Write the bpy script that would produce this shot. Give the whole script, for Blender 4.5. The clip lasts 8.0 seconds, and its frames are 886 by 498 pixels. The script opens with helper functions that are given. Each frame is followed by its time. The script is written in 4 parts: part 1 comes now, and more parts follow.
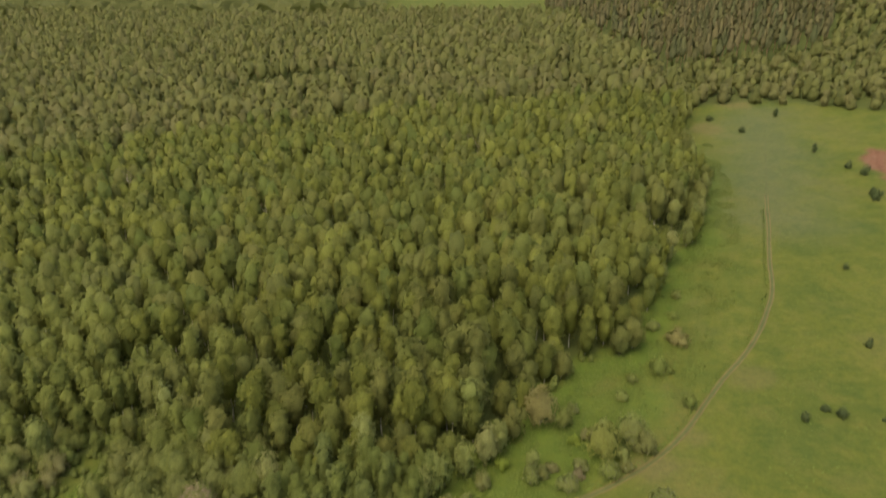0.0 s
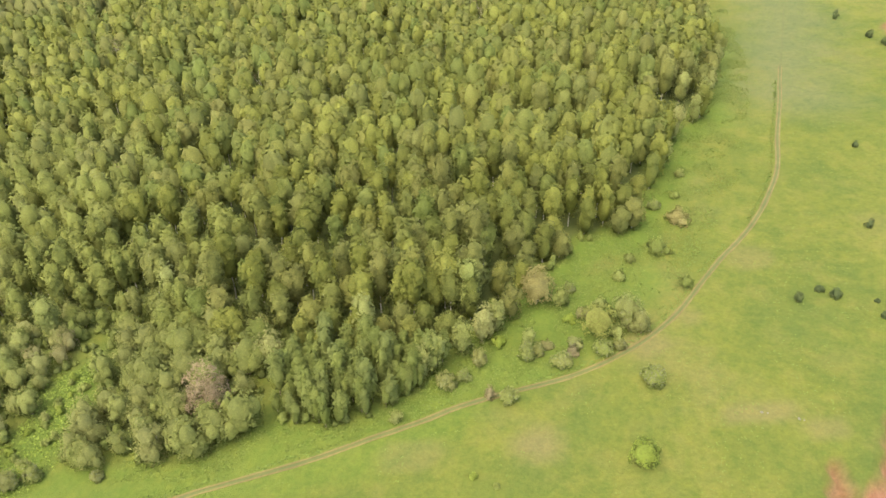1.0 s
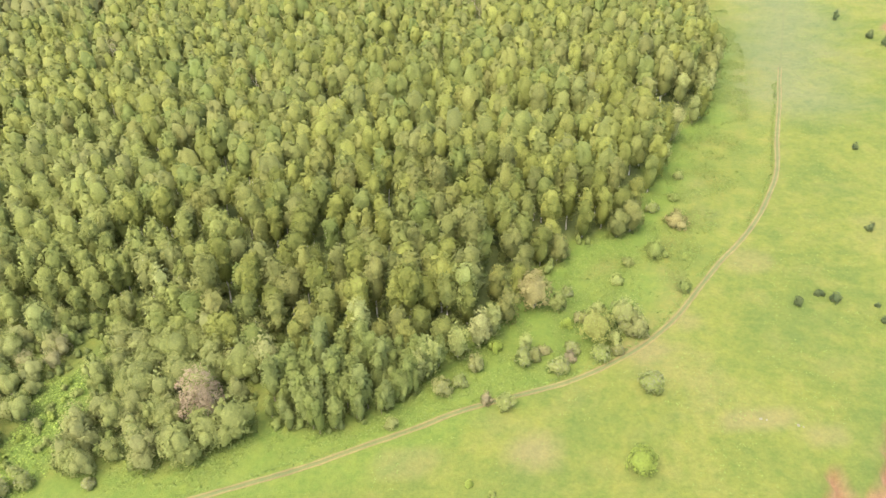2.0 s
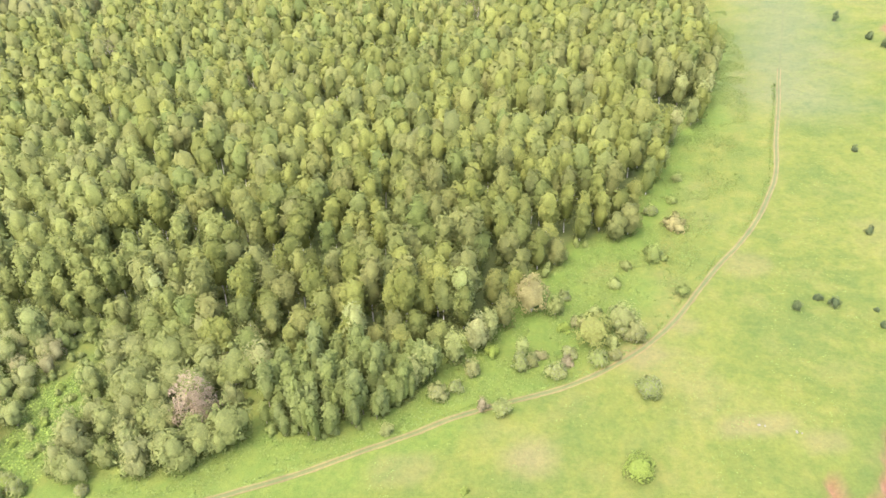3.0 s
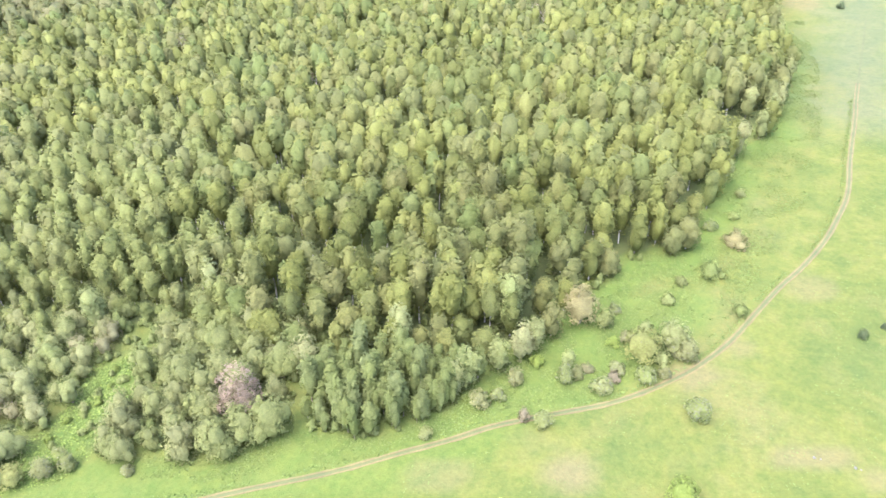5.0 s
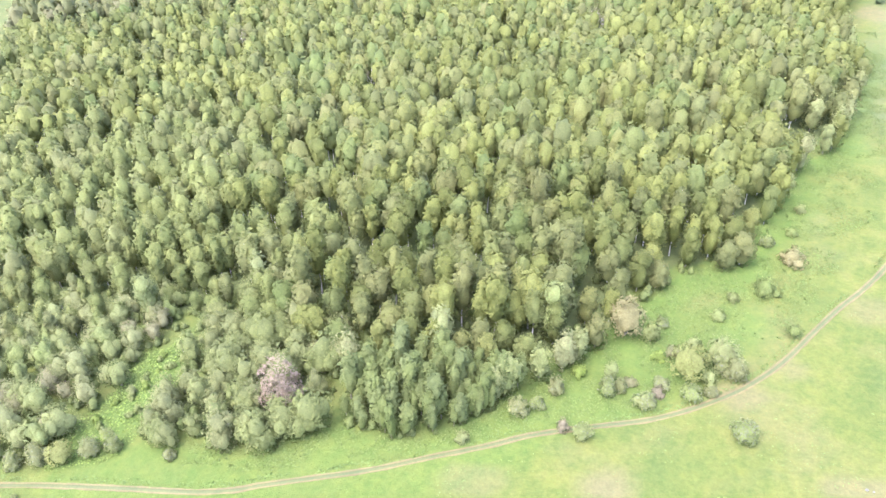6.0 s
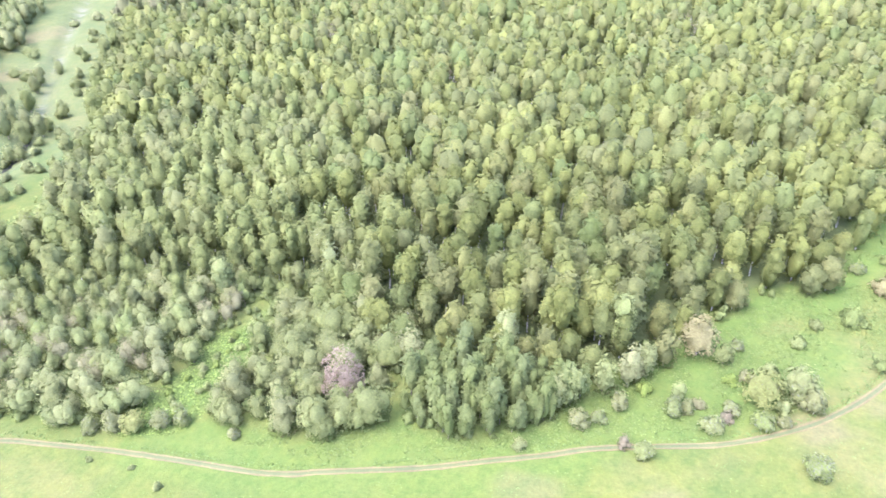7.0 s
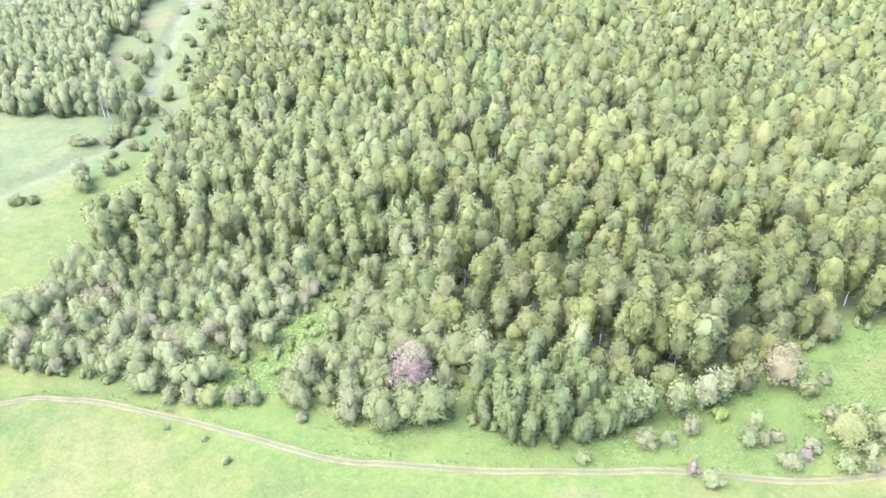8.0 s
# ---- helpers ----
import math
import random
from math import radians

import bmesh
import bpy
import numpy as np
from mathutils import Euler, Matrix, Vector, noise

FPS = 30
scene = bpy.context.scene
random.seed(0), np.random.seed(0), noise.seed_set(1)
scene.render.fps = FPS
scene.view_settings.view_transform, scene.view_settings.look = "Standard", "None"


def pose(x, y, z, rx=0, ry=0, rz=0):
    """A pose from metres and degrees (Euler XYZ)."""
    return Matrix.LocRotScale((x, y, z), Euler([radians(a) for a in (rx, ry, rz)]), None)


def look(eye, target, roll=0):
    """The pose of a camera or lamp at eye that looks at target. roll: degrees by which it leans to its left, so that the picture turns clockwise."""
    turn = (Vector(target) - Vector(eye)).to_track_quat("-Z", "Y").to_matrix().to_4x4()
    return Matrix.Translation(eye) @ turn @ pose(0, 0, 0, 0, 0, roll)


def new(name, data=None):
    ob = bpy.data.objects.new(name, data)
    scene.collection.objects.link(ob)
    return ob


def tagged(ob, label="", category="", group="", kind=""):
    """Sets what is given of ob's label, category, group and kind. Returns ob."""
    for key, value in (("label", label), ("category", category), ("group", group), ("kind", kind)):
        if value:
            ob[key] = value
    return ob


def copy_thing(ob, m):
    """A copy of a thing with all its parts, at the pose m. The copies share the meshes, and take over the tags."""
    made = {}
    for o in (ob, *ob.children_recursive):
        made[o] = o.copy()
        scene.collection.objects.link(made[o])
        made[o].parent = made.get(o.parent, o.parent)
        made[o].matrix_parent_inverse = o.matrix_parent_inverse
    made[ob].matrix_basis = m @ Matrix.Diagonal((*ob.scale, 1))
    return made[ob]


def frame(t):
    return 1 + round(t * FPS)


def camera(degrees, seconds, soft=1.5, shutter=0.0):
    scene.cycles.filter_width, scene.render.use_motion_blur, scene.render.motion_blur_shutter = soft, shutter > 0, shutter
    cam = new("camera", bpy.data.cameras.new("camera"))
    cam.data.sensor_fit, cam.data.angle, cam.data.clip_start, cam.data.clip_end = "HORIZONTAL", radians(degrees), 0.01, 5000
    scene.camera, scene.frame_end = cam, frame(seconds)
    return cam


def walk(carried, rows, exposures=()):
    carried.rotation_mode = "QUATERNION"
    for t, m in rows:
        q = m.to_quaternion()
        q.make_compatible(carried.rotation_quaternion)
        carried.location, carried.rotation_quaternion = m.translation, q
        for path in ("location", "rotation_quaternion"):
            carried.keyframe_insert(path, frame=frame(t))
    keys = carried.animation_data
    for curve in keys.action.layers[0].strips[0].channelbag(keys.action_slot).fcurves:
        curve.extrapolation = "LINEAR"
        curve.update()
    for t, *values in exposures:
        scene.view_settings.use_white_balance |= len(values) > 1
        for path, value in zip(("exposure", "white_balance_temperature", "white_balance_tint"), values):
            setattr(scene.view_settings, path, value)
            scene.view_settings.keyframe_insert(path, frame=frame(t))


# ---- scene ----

# ---------------------------------------------------------------- camera and its way
cam = camera(65.1, 8.0, soft=1.5, shutter=0.2)
ROWS = [
    # seconds, x, y, z, yaw, pitch
    (0.0, -0.71, -2.71, 88.85, -0.2, -23.38), (0.1, -0.58, -2.62, 89.10, 0.05, -26.48),
    (0.2, -0.46, -2.34, 89.27, 0.07, -29.49), (0.3, -0.38, -1.90, 89.42, 0.03, -32.53),
    (0.4, -0.36, -1.42, 89.64, 0.0, -33.68), (0.5, -0.35, -1.03, 89.82, -0.01, -33.95),
    (1.0, 0.0, 0.0, 90.0, 0.0, -34.16), (1.5, 0.38, 0.79, 90.01, 0.01, -34.20),
    (3.0, 1.44, 2.73, 90.21, 0.01, -34.24), (3.5, 1.76, 3.18, 90.18, 0.0, -34.19),
    (4.0, 2.05, 3.59, 90.12, -0.04, -34.17), (4.5, 2.22, 3.89, 90.10, -0.14, -34.15),
    (4.6, 2.22, 3.93, 90.12, -0.07, -34.10), (4.7, 2.24, 3.96, 90.13, 1.37, -34.13),
    (4.8, 2.26, 3.99, 90.13, 3.0, -34.18), (5.0, 2.30, 4.05, 90.13, 5.45, -34.18),
    (5.2, 2.37, 4.12, 90.12, 7.31, -34.15), (5.6, 2.52, 4.45, 90.11, 9.3, -34.12),
    (6.3, 2.62, 5.00, 90.10, 10.55, -34.09), (6.5, 2.62, 5.10, 90.10, 11.0, -34.11),
    (7.0, 2.60, 5.38, 90.10, 17.25, -34.11), (7.5, 2.60, 5.64, 90.14, 23.14, -34.15),
    (8.0, 2.58, 5.88, 90.22, 25.01, -34.19),
]
EXPOSURES = [(0.0, 0.86, 8300, 4), (0.5, 1.57, 8100, 4), (1.0, 2.05, 7650, 6), (3.5, 2.74, 6180, 20), (4.5, 2.85, 5730, 25),
             (6.5, 2.98, 5280, 32), (8.0, 3.08, 5050, 37)]
walk(cam, [(t, pose(x, y, z, 90 + pitch, 0, yaw)) for t, x, y, z, yaw, pitch in ROWS], EXPOSURES)

# ---------------------------------------------------------------- sky and sun: bright, thin overcast
SUN_FROM = Vector((-0.28, -0.35, 0.9)).normalized()
world = bpy.data.worlds.new("overcast_sky")
scene.world = world
world.use_nodes = True
wn = world.node_tree.nodes
sky = wn.new("ShaderNodeTexSky")
sky.sky_type, sky.sun_disc = "NISHITA", False
sky.sun_elevation = math.asin(SUN_FROM.z)
sky.sun_rotation = math.atan2(SUN_FROM.x, SUN_FROM.y)
sky.air_density, sky.dust_density, sky.ozone_density = 1.0, 4.0, 1.0
world.node_tree.links.new(sky.outputs["Color"], wn["Background"].inputs["Color"])
wn["Background"].inputs["Strength"].default_value = 0.15
sun_data = bpy.data.lights.new("sun", "SUN")
sun_data.energy, sun_data.angle, sun_data.color = 0.5, radians(60), (1.0, 0.95, 0.86)
sun = new("sun", sun_data)
sun.matrix_world = look(SUN_FROM * 300, (0, 0, 0))

# ---------------------------------------------------------------- small helpers
rng = np.random.default_rng(11)
LATTICE = np.random.default_rng(5).random((256, 256))


def value_noise(x, y):
    """Smooth noise of the plan, 0 to 1, with a step of one unit."""
    xi, yi = np.floor(x).astype(int), np.floor(y).astype(int)
    fx, fy = x - xi, y - yi
    fx, fy = fx * fx * (3 - 2 * fx), fy * fy * (3 - 2 * fy)
    a, b = LATTICE[xi % 256, yi % 256], LATTICE[(xi + 1) % 256, yi % 256]
    c, d = LATTICE[xi % 256, (yi + 1) % 256], LATTICE[(xi + 1) % 256, (yi + 1) % 256]
    return (a * (1 - fx) + b * fx) * (1 - fy) + (c * (1 - fx) + d * fx) * fy


def fbm(x, y, step):
    x, y = np.asarray(x, float) / step, np.asarray(y, float) / step
    return (value_noise(x, y) + 0.5 * value_noise(2.1 * x + 17, 2.1 * y + 5) + 0.25 * value_noise(4.3 * x + 3, 4.3 * y + 41)) / 1.75


def ease(v, lo, hi):
    v = np.clip((v - lo) / (hi - lo), 0, 1)
    return v * v * (3 - 2 * v)


def to_line(x, y, line):
    """Distance of places from a broken line of the plan."""
    best = np.full(np.shape(x), 1e9)
    for (ax, ay), (bx, by) in zip(line[:-1], line[1:]):
        dx, dy = bx - ax, by - ay
        s = np.clip(((x - ax) * dx + (y - ay) * dy) / (dx * dx + dy * dy), 0, 1)
        best = np.minimum(best, np.hypot(x - ax - s * dx, y - ay - s * dy))
    return best


def inside(x, y, ring):
    """Whether places of the plan lie in a closed ring."""
    odd = np.zeros(np.shape(x), bool)
    for (ax, ay), (bx, by) in zip(ring, ring[1:] + ring[:1]):
        if ay != by:
            odd ^= ((ay > y) != (by > y)) & (x < (bx - ax) * (y - ay) / (by - ay) + ax)
    return odd


TRACK = [(-150, 38), (-128, 46.5), (-113.6, 54.4), (-108.6, 58.0), (-102, 60.3), (-96.4, 62), (-90, 63), (-80, 64.3), (-73.8, 65), (-61.7, 65.9), (-50.1, 66.6), (-43, 67.7),
         (-38.5, 69.2), (-30.3, 71.6), (-21.6, 74.2), (-12.6, 77.7), (-8, 79.4), (-3.3, 81.2), (1.6, 83.4), (6.5, 85.1), (13.5, 87.0), (21.7, 89.2), (27.1, 91.4), (32.7, 94.4),
         (38.8, 98.5), (45.9, 105.1), (52.8, 113.6), (59.6, 121.8), (66, 128.6), (72.9, 137.3), (79, 146.8), (85.5, 158.5), (92.8, 177.2), (102, 199.2), (110.7, 221.4),
         (126, 258), (138, 288)]
CREEK = [(-260, 60), (-215, 95), (-192, 112), (-191, 123), (-189, 132), (-188, 143), (-187.5, 149.5), (-192, 162), (-198, 172), (-215, 196),
         (-225, 210), (-244, 237), (-269, 272), (-283, 296), (-330, 380), (-400, 520)]


def land(x, y):
    """The land without small relief: up to the east, gently up to the north, a wooded hill in the north-east."""
    x, y = np.asarray(x, float), np.asarray(y, float)
    sx = np.where(x > -70, x, -70 - 80 * (1 - np.exp((np.minimum(x, -70) + 70) / 80)))
    sx = np.where(sx < 260, sx, 260 + 120 * (1 - np.exp(-(np.maximum(sx, 260) - 260) / 120)))
    z = 0.082 * sx + 0.006 * (np.clip(y, -300, 260) - 100)
    z = z + 45 * (1 - np.exp(-(np.maximum(y, 260) - 260) / 1100))
    return z + 30 * np.exp(-((x - 340) / 150) ** 2 - ((y - 620) / 220) ** 2)


def clay_at(x, y):
    """Bare red clay: the scarp in the south-east and the cutting farther up the slope."""
    wob = 3.5 * (fbm(x, y, 5.0) - 0.5)
    d = (x - 64.5) * 0.8 - (y - 68) * 0.6 + wob
    scarp = ease(d, 0, 1.2) * ease(34 - d, 0, 3) * ease(84 - y, 0, 5) * ease(y - 25, 0, 5)
    gully = ease(1.5 - to_line(x, y, [(57.5, 61), (59.5, 68.5)]) + 0.5 * wob, 0, 0.7)
    cut = ease(1 - np.hypot((x - 176) / 20, (y - 236) / 32) + 0.09 * wob, 0, 0.15)
    return np.maximum(np.maximum(scarp, 0.8 * gully), cut)


def ground_z(x, y):
    x, y = np.asarray(x, float), np.asarray(y, float)
    relief = 0.9 * (fbm(x, y, 14.0) - 0.5) + 0.25 * (fbm(x + 90, y, 3.2) - 0.5)
    relief = relief * ease(to_line(x, y, TRACK), 1.8, 7) * ease(900 - np.hypot(x, y), 0, 300)
    creek = to_line(x, y, CREEK)
    return land(x, y) + relief - 2.2 * ease(5.5 - creek, 0, 4.0) - 2.6 * clay_at(x, y) * ease(120 - y, 0, 20)


def z_of(x, y):
    return float(ground_z(x, y))


GOLD = (1 + math.sqrt(5)) / 2
ICO_V = np.array([(a, b * GOLD, 0) for a in (-1, 1) for b in (-1, 1)] + [(0, a, b * GOLD) for a in (-1, 1) for b in (-1, 1)]
                 + [(b * GOLD, 0, a) for a in (-1, 1) for b in (-1, 1)]) / math.hypot(1, GOLD)
ICO_F = np.array([(i, j, k) if np.dot(np.cross(ICO_V[j] - ICO_V[i], ICO_V[k] - ICO_V[i]), ICO_V[i]) > 0 else (i, k, j)
                  for i in range(12) for j in range(i + 1, 12) for k in range(j + 1, 12)
                  if max(np.linalg.norm(ICO_V[i] - ICO_V[j]), np.linalg.norm(ICO_V[j] - ICO_V[k]), np.linalg.norm(ICO_V[i] - ICO_V[k])) < 1.1])


def finer(v, f):
    """Splits each triangle of a ball in four."""
    out_v, out_f, middle = [tuple(p) for p in v], [], {}
    def half(i, j):
        key = (min(i, j), max(i, j))
        if key not in middle:
            p = np.add(out_v[i], out_v[j])
            middle[key] = len(out_v)
            out_v.append(tuple(p / np.linalg.norm(p)))
        return middle[key]
    for i, j, k in f:
        a, b, c = half(i, j), half(j, k), half(k, i)
        out_f += [(i, a, c), (j, b, a), (k, c, b), (a, b, c)]
    return np.array(out_v), np.array(out_f)


BALL_V, BALL_F = finer(ICO_V, ICO_F)
DOME_V, DOME_F = finer(BALL_V, BALL_F)
DOME_F = DOME_F[DOME_V[DOME_F].mean(1)[:, 2] > -0.45]


class Shape:
    """A heap of quads and triangles with a material number and a tint for each."""

    def __init__(self):
        self.v, self.q, self.t, self.qm, self.tm, self.qt, self.tt, self.nv, self.n = [], [], [], [], [], [], [], [], 0

    def add(self, verts, quads=None, tris=None, slot=0, tint=0.0, normals=None):
        verts = np.asarray(verts, float).reshape(-1, 3)
        self.nv.append(np.zeros_like(verts) if normals is None else normals)
        if quads is not None and len(quads):
            self.q.append(np.asarray(quads) + self.n)
            self.qm.append(np.full(len(quads), slot)), self.qt.append(np.full(len(quads), tint))
        if tris is not None and len(tris):
            self.t.append(np.asarray(tris) + self.n)
            self.tm.append(np.full(len(tris), slot)), self.tt.append(np.full(len(tris), tint))
        self.v.append(verts)
        self.n += len(verts)
        return self

    def arrays(self):
        cat = lambda parts, shape, kind: np.concatenate(parts) if parts else np.zeros(shape, kind)
        return (cat(self.v, (0, 3), float), cat(self.q, (0, 4), int), cat(self.t, (0, 3), int),
                cat(self.qm, 0, int), cat(self.tm, 0, int), cat(self.qt, 0, float), cat(self.tt, 0, float), cat(self.nv, (0, 3), float))

    def place(self, arrays, m, shift, tint):
        v, q, t, qm, tm, _, _, nv = arrays
        v = v @ m.T + shift
        self.nv.append(nv @ np.linalg.inv(m))
        if len(q):
            self.q.append(q + self.n), self.qm.append(qm), self.qt.append(np.full(len(q), tint))
        if len(t):
            self.t.append(t + self.n), self.tm.append(tm), self.tt.append(np.full(len(t), tint))
        self.v.append(v)
        self.n += len(v)

    def mesh(self, name, materials, smooth=False):
        v, q, t, qm, tm, qt, tt, nv = self.arrays()
        me = bpy.data.meshes.new(name)
        me.vertices.add(len(v))
        me.vertices.foreach_set("co", v.astype(np.float32).ravel())
        me.loops.add(4 * len(q) + 3 * len(t))
        me.loops.foreach_set("vertex_index", np.concatenate([q.ravel(), t.ravel()]).astype(np.int32))
        me.polygons.add(len(q) + len(t))
        starts = np.concatenate([4 * np.arange(len(q)), 4 * len(q) + 3 * np.arange(len(t))])
        me.polygons.foreach_set("loop_start", starts.astype(np.int32))
        for m in materials:
            me.materials.append(m)
        me.polygons.foreach_set("material_index", np.concatenate([qm, tm]).astype(np.int32))
        me.update(calc_edges=True)
        layer = me.attributes.new("tint", "FLOAT", "FACE")
        layer.data.foreach_set("value", np.concatenate([qt, tt]).astype(np.float32))
        length = np.linalg.norm(nv, axis=1)
        given = length > 1e-6
        me.polygons.foreach_set("use_smooth", np.full(len(q) + len(t), bool(smooth or given.any())))
        if given.any():
            own = np.zeros(3 * len(v), np.float32)
            me.vertex_normals.foreach_get("vector", own)
            soft = np.where(given[:, None], nv / np.maximum(length, 1e-6)[:, None], own.reshape(-1, 3))
            layer = me.attributes.new("custom_normal", "FLOAT_VECTOR", "POINT")
            layer.data.foreach_set("vector", soft.astype(np.float32).ravel())
        return me


def part(name, data, parent, label=""):
    ob = new(name, data)
    ob.parent = parent
    return tagged(ob, label) if label else ob


# ---------------------------------------------------------------- materials
def material(name):
    m = bpy.data.materials.new(name)
    m.use_nodes = True
    nt = m.node_tree
    return m, nt, nt.nodes["Principled BSDF"], nt.nodes["Material Output"]


def ramp(nt, source, stops):
    node = nt.nodes.new("ShaderNodeValToRGB")
    el = node.color_ramp.elements
    while len(el) < len(stops):
        el.new(0.5)
    for e, (p, c) in zip(el, stops):
        e.position, e.color = p, (*c, 1)
    nt.links.new(source, node.inputs["Fac"])
    return node.outputs["Color"]


def math_node(nt, op, a, b=None, clamp=False):
    node = nt.nodes.new("ShaderNodeMath")
    node.operation, node.use_clamp = op, clamp
    for slot, value in enumerate((a, b)):
        if value is None:
            continue
        if isinstance(value, (int, float)):
            node.inputs[slot].default_value = value
        else:
            nt.links.new(value, node.inputs[slot])
    return node.outputs[0]


def mix(nt, fac, a, b, blend="MIX"):
    node = nt.nodes.new("ShaderNodeMix")
    node.data_type, node.blend_type = "RGBA", blend
    for slot, value in ((0, fac), (6, a), (7, b)):
        if isinstance(value, (int, float)):
            node.inputs[slot].default_value = value
        elif isinstance(value, tuple):
            node.inputs[slot].default_value = (*value, 1)
        else:
            nt.links.new(value, node.inputs[slot])
    return node.outputs[2]


def noise_node(nt, scale, detail=3.0, rough=0.55, coord="Object"):
    tc = nt.nodes.new("ShaderNodeTexCoord")
    node = nt.nodes.new("ShaderNodeTexNoise")
    node.inputs["Scale"].default_value, node.inputs["Detail"].default_value, node.inputs["Roughness"].default_value = scale, detail, rough
    nt.links.new(tc.outputs[coord], node.inputs["Vector"])
    return node.outputs["Fac"]


def attribute(nt, name):
    node = nt.nodes.new("ShaderNodeAttribute")
    node.attribute_name = name
    return node.outputs["Fac"]


def leaf_material(name, stops, through_light=0.3, rough=0.75, spread=0.13):
    """Foliage: one colour for each tree out of the stops, each spray of leaves a little lighter or darker."""
    m, nt, bsdf, out = material(name)
    info = nt.nodes.new("ShaderNodeObjectInfo")
    pick = math_node(nt, "FRACT", math_node(nt, "ADD", info.outputs["Random"], attribute(nt, "tint")))
    colour = ramp(nt, pick, stops)
    geo = nt.nodes.new("ShaderNodeNewGeometry")
    island = geo.outputs["Random Per Island"]
    shade = nt.nodes.new("ShaderNodeMapRange")
    shade.inputs["To Min"].default_value, shade.inputs["To Max"].default_value = 1 - spread, 1 + spread
    nt.links.new(island, shade.inputs["Value"])
    hsv = nt.nodes.new("ShaderNodeHueSaturation")
    tuft = noise_node(nt, 2.2, 5, 0.8)
    mottle = nt.nodes.new("ShaderNodeMapRange")
    mottle.inputs["From Min"].default_value, mottle.inputs["From Max"].default_value = 0.3, 0.7
    mottle.inputs["To Min"].default_value, mottle.inputs["To Max"].default_value = 0.72, 1.28
    nt.links.new(tuft, mottle.inputs["Value"])
    nt.links.new(math_node(nt, "MULTIPLY", shade.outputs["Result"], mottle.outputs["Result"]), hsv.inputs["Value"])
    bump = nt.nodes.new("ShaderNodeBump")
    bump.inputs["Strength"].default_value, bump.inputs["Distance"].default_value = 0.35, 0.2
    nt.links.new(tuft, bump.inputs["Height"])
    nt.links.new(bump.outputs[0], bsdf.inputs["Normal"])
    nt.links.new(colour, hsv.inputs["Color"])
    nt.links.new(hsv.outputs["Color"], bsdf.inputs["Base Color"])
    bsdf.inputs["Roughness"].default_value = rough
    bsdf.inputs["Specular IOR Level"].default_value = 0.25
    tr = nt.nodes.new("ShaderNodeBsdfTranslucent")
    nt.links.new(hsv.outputs["Color"], tr.inputs["Color"])
    ms = nt.nodes.new("ShaderNodeMixShader")
    ms.inputs["Fac"].default_value = through_light
    nt.links.new(bsdf.outputs[0], ms.inputs[1])
    nt.links.new(tr.outputs[0], ms.inputs[2])
    nt.links.new(ms.outputs[0], out.inputs["Surface"])
    return m


def bark_material(name, light, dark, scale):
    m, nt, bsdf, _ = material(name)
    n = noise_node(nt, scale, 4)
    nt.links.new(ramp(nt, n, [(0.36, dark), (0.5, light), (0.8, tuple(0.85 * c for c in light))]), bsdf.inputs["Base Color"])
    bsdf.inputs["Roughness"].default_value = 0.85
    return m


LEAF_BIRCH = leaf_material("birch_leaves", [(0.0, (0.096, 0.114, 0.025)), (0.22, (0.134, 0.150, 0.028)), (0.4, (0.170, 0.188, 0.040)), (0.55, (0.146, 0.155, 0.038)),
                                            (0.72, (0.112, 0.145, 0.032)), (0.88, (0.152, 0.158, 0.043)), (1.0, (0.109, 0.126, 0.033))])
LEAF_PALE = leaf_material("pale_birch_leaves", [(0.0, (0.141, 0.166, 0.039)), (0.5, (0.163, 0.184, 0.044)), (1.0, (0.149, 0.161, 0.048))])
LEAF_ASPEN = leaf_material("aspen_leaves", [(0.0, (0.121, 0.152, 0.036)), (0.5, (0.141, 0.170, 0.041)), (1.0, (0.126, 0.153, 0.044))])
# also given to the wood beyond the creek, where its paleness imitates haze
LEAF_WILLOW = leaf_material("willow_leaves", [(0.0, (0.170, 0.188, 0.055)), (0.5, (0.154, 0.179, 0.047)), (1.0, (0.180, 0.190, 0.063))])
LEAF_GREY = leaf_material("greyish_leaves", [(0.0, (0.196, 0.216, 0.068)), (0.5, (0.180, 0.206, 0.058)), (1.0, (0.205, 0.216, 0.076))])
LEAF_PINE = leaf_material("pine_needles", [(0.0, (0.115, 0.115, 0.045)), (0.5, (0.150, 0.130, 0.060)), (1.0, (0.095, 0.110, 0.045))], 0.2)
# greyer than the birch leaves, with some distance haze mixed into the colour
LEAF_FAR = leaf_material("far_leaves", [(0.0, (0.128, 0.140, 0.042)), (0.5, (0.150, 0.158, 0.048)), (1.0, (0.156, 0.152, 0.058))])
LEAF_JUNIPER = leaf_material("juniper_needles", [(0.0, (0.052, 0.074, 0.024)), (1.0, (0.066, 0.088, 0.028))], 0.1)
LEAF_SHRUB = leaf_material("shrub_leaves", [(0.0, (0.174, 0.212, 0.052)), (1.0, (0.196, 0.218, 0.070))])
LEAF_YELLOW = leaf_material("yellow_leaves", [(0.0, (0.204, 0.220, 0.055)), (1.0, (0.212, 0.224, 0.059))])
LEAF_LIME = leaf_material("lime_leaves", [(0.0, (0.165, 0.216, 0.035)), (1.0, (0.174, 0.225, 0.042))])
LEAF_BRONZE = leaf_material("bronze_leaves", [(0.0, (0.216, 0.200, 0.072)), (1.0, (0.226, 0.206, 0.076))])
LEAF_PINK = leaf_material("pinkish_twigs", [(0.0, (0.275, 0.218, 0.132)), (1.0, (0.286, 0.226, 0.138))], 0.3)
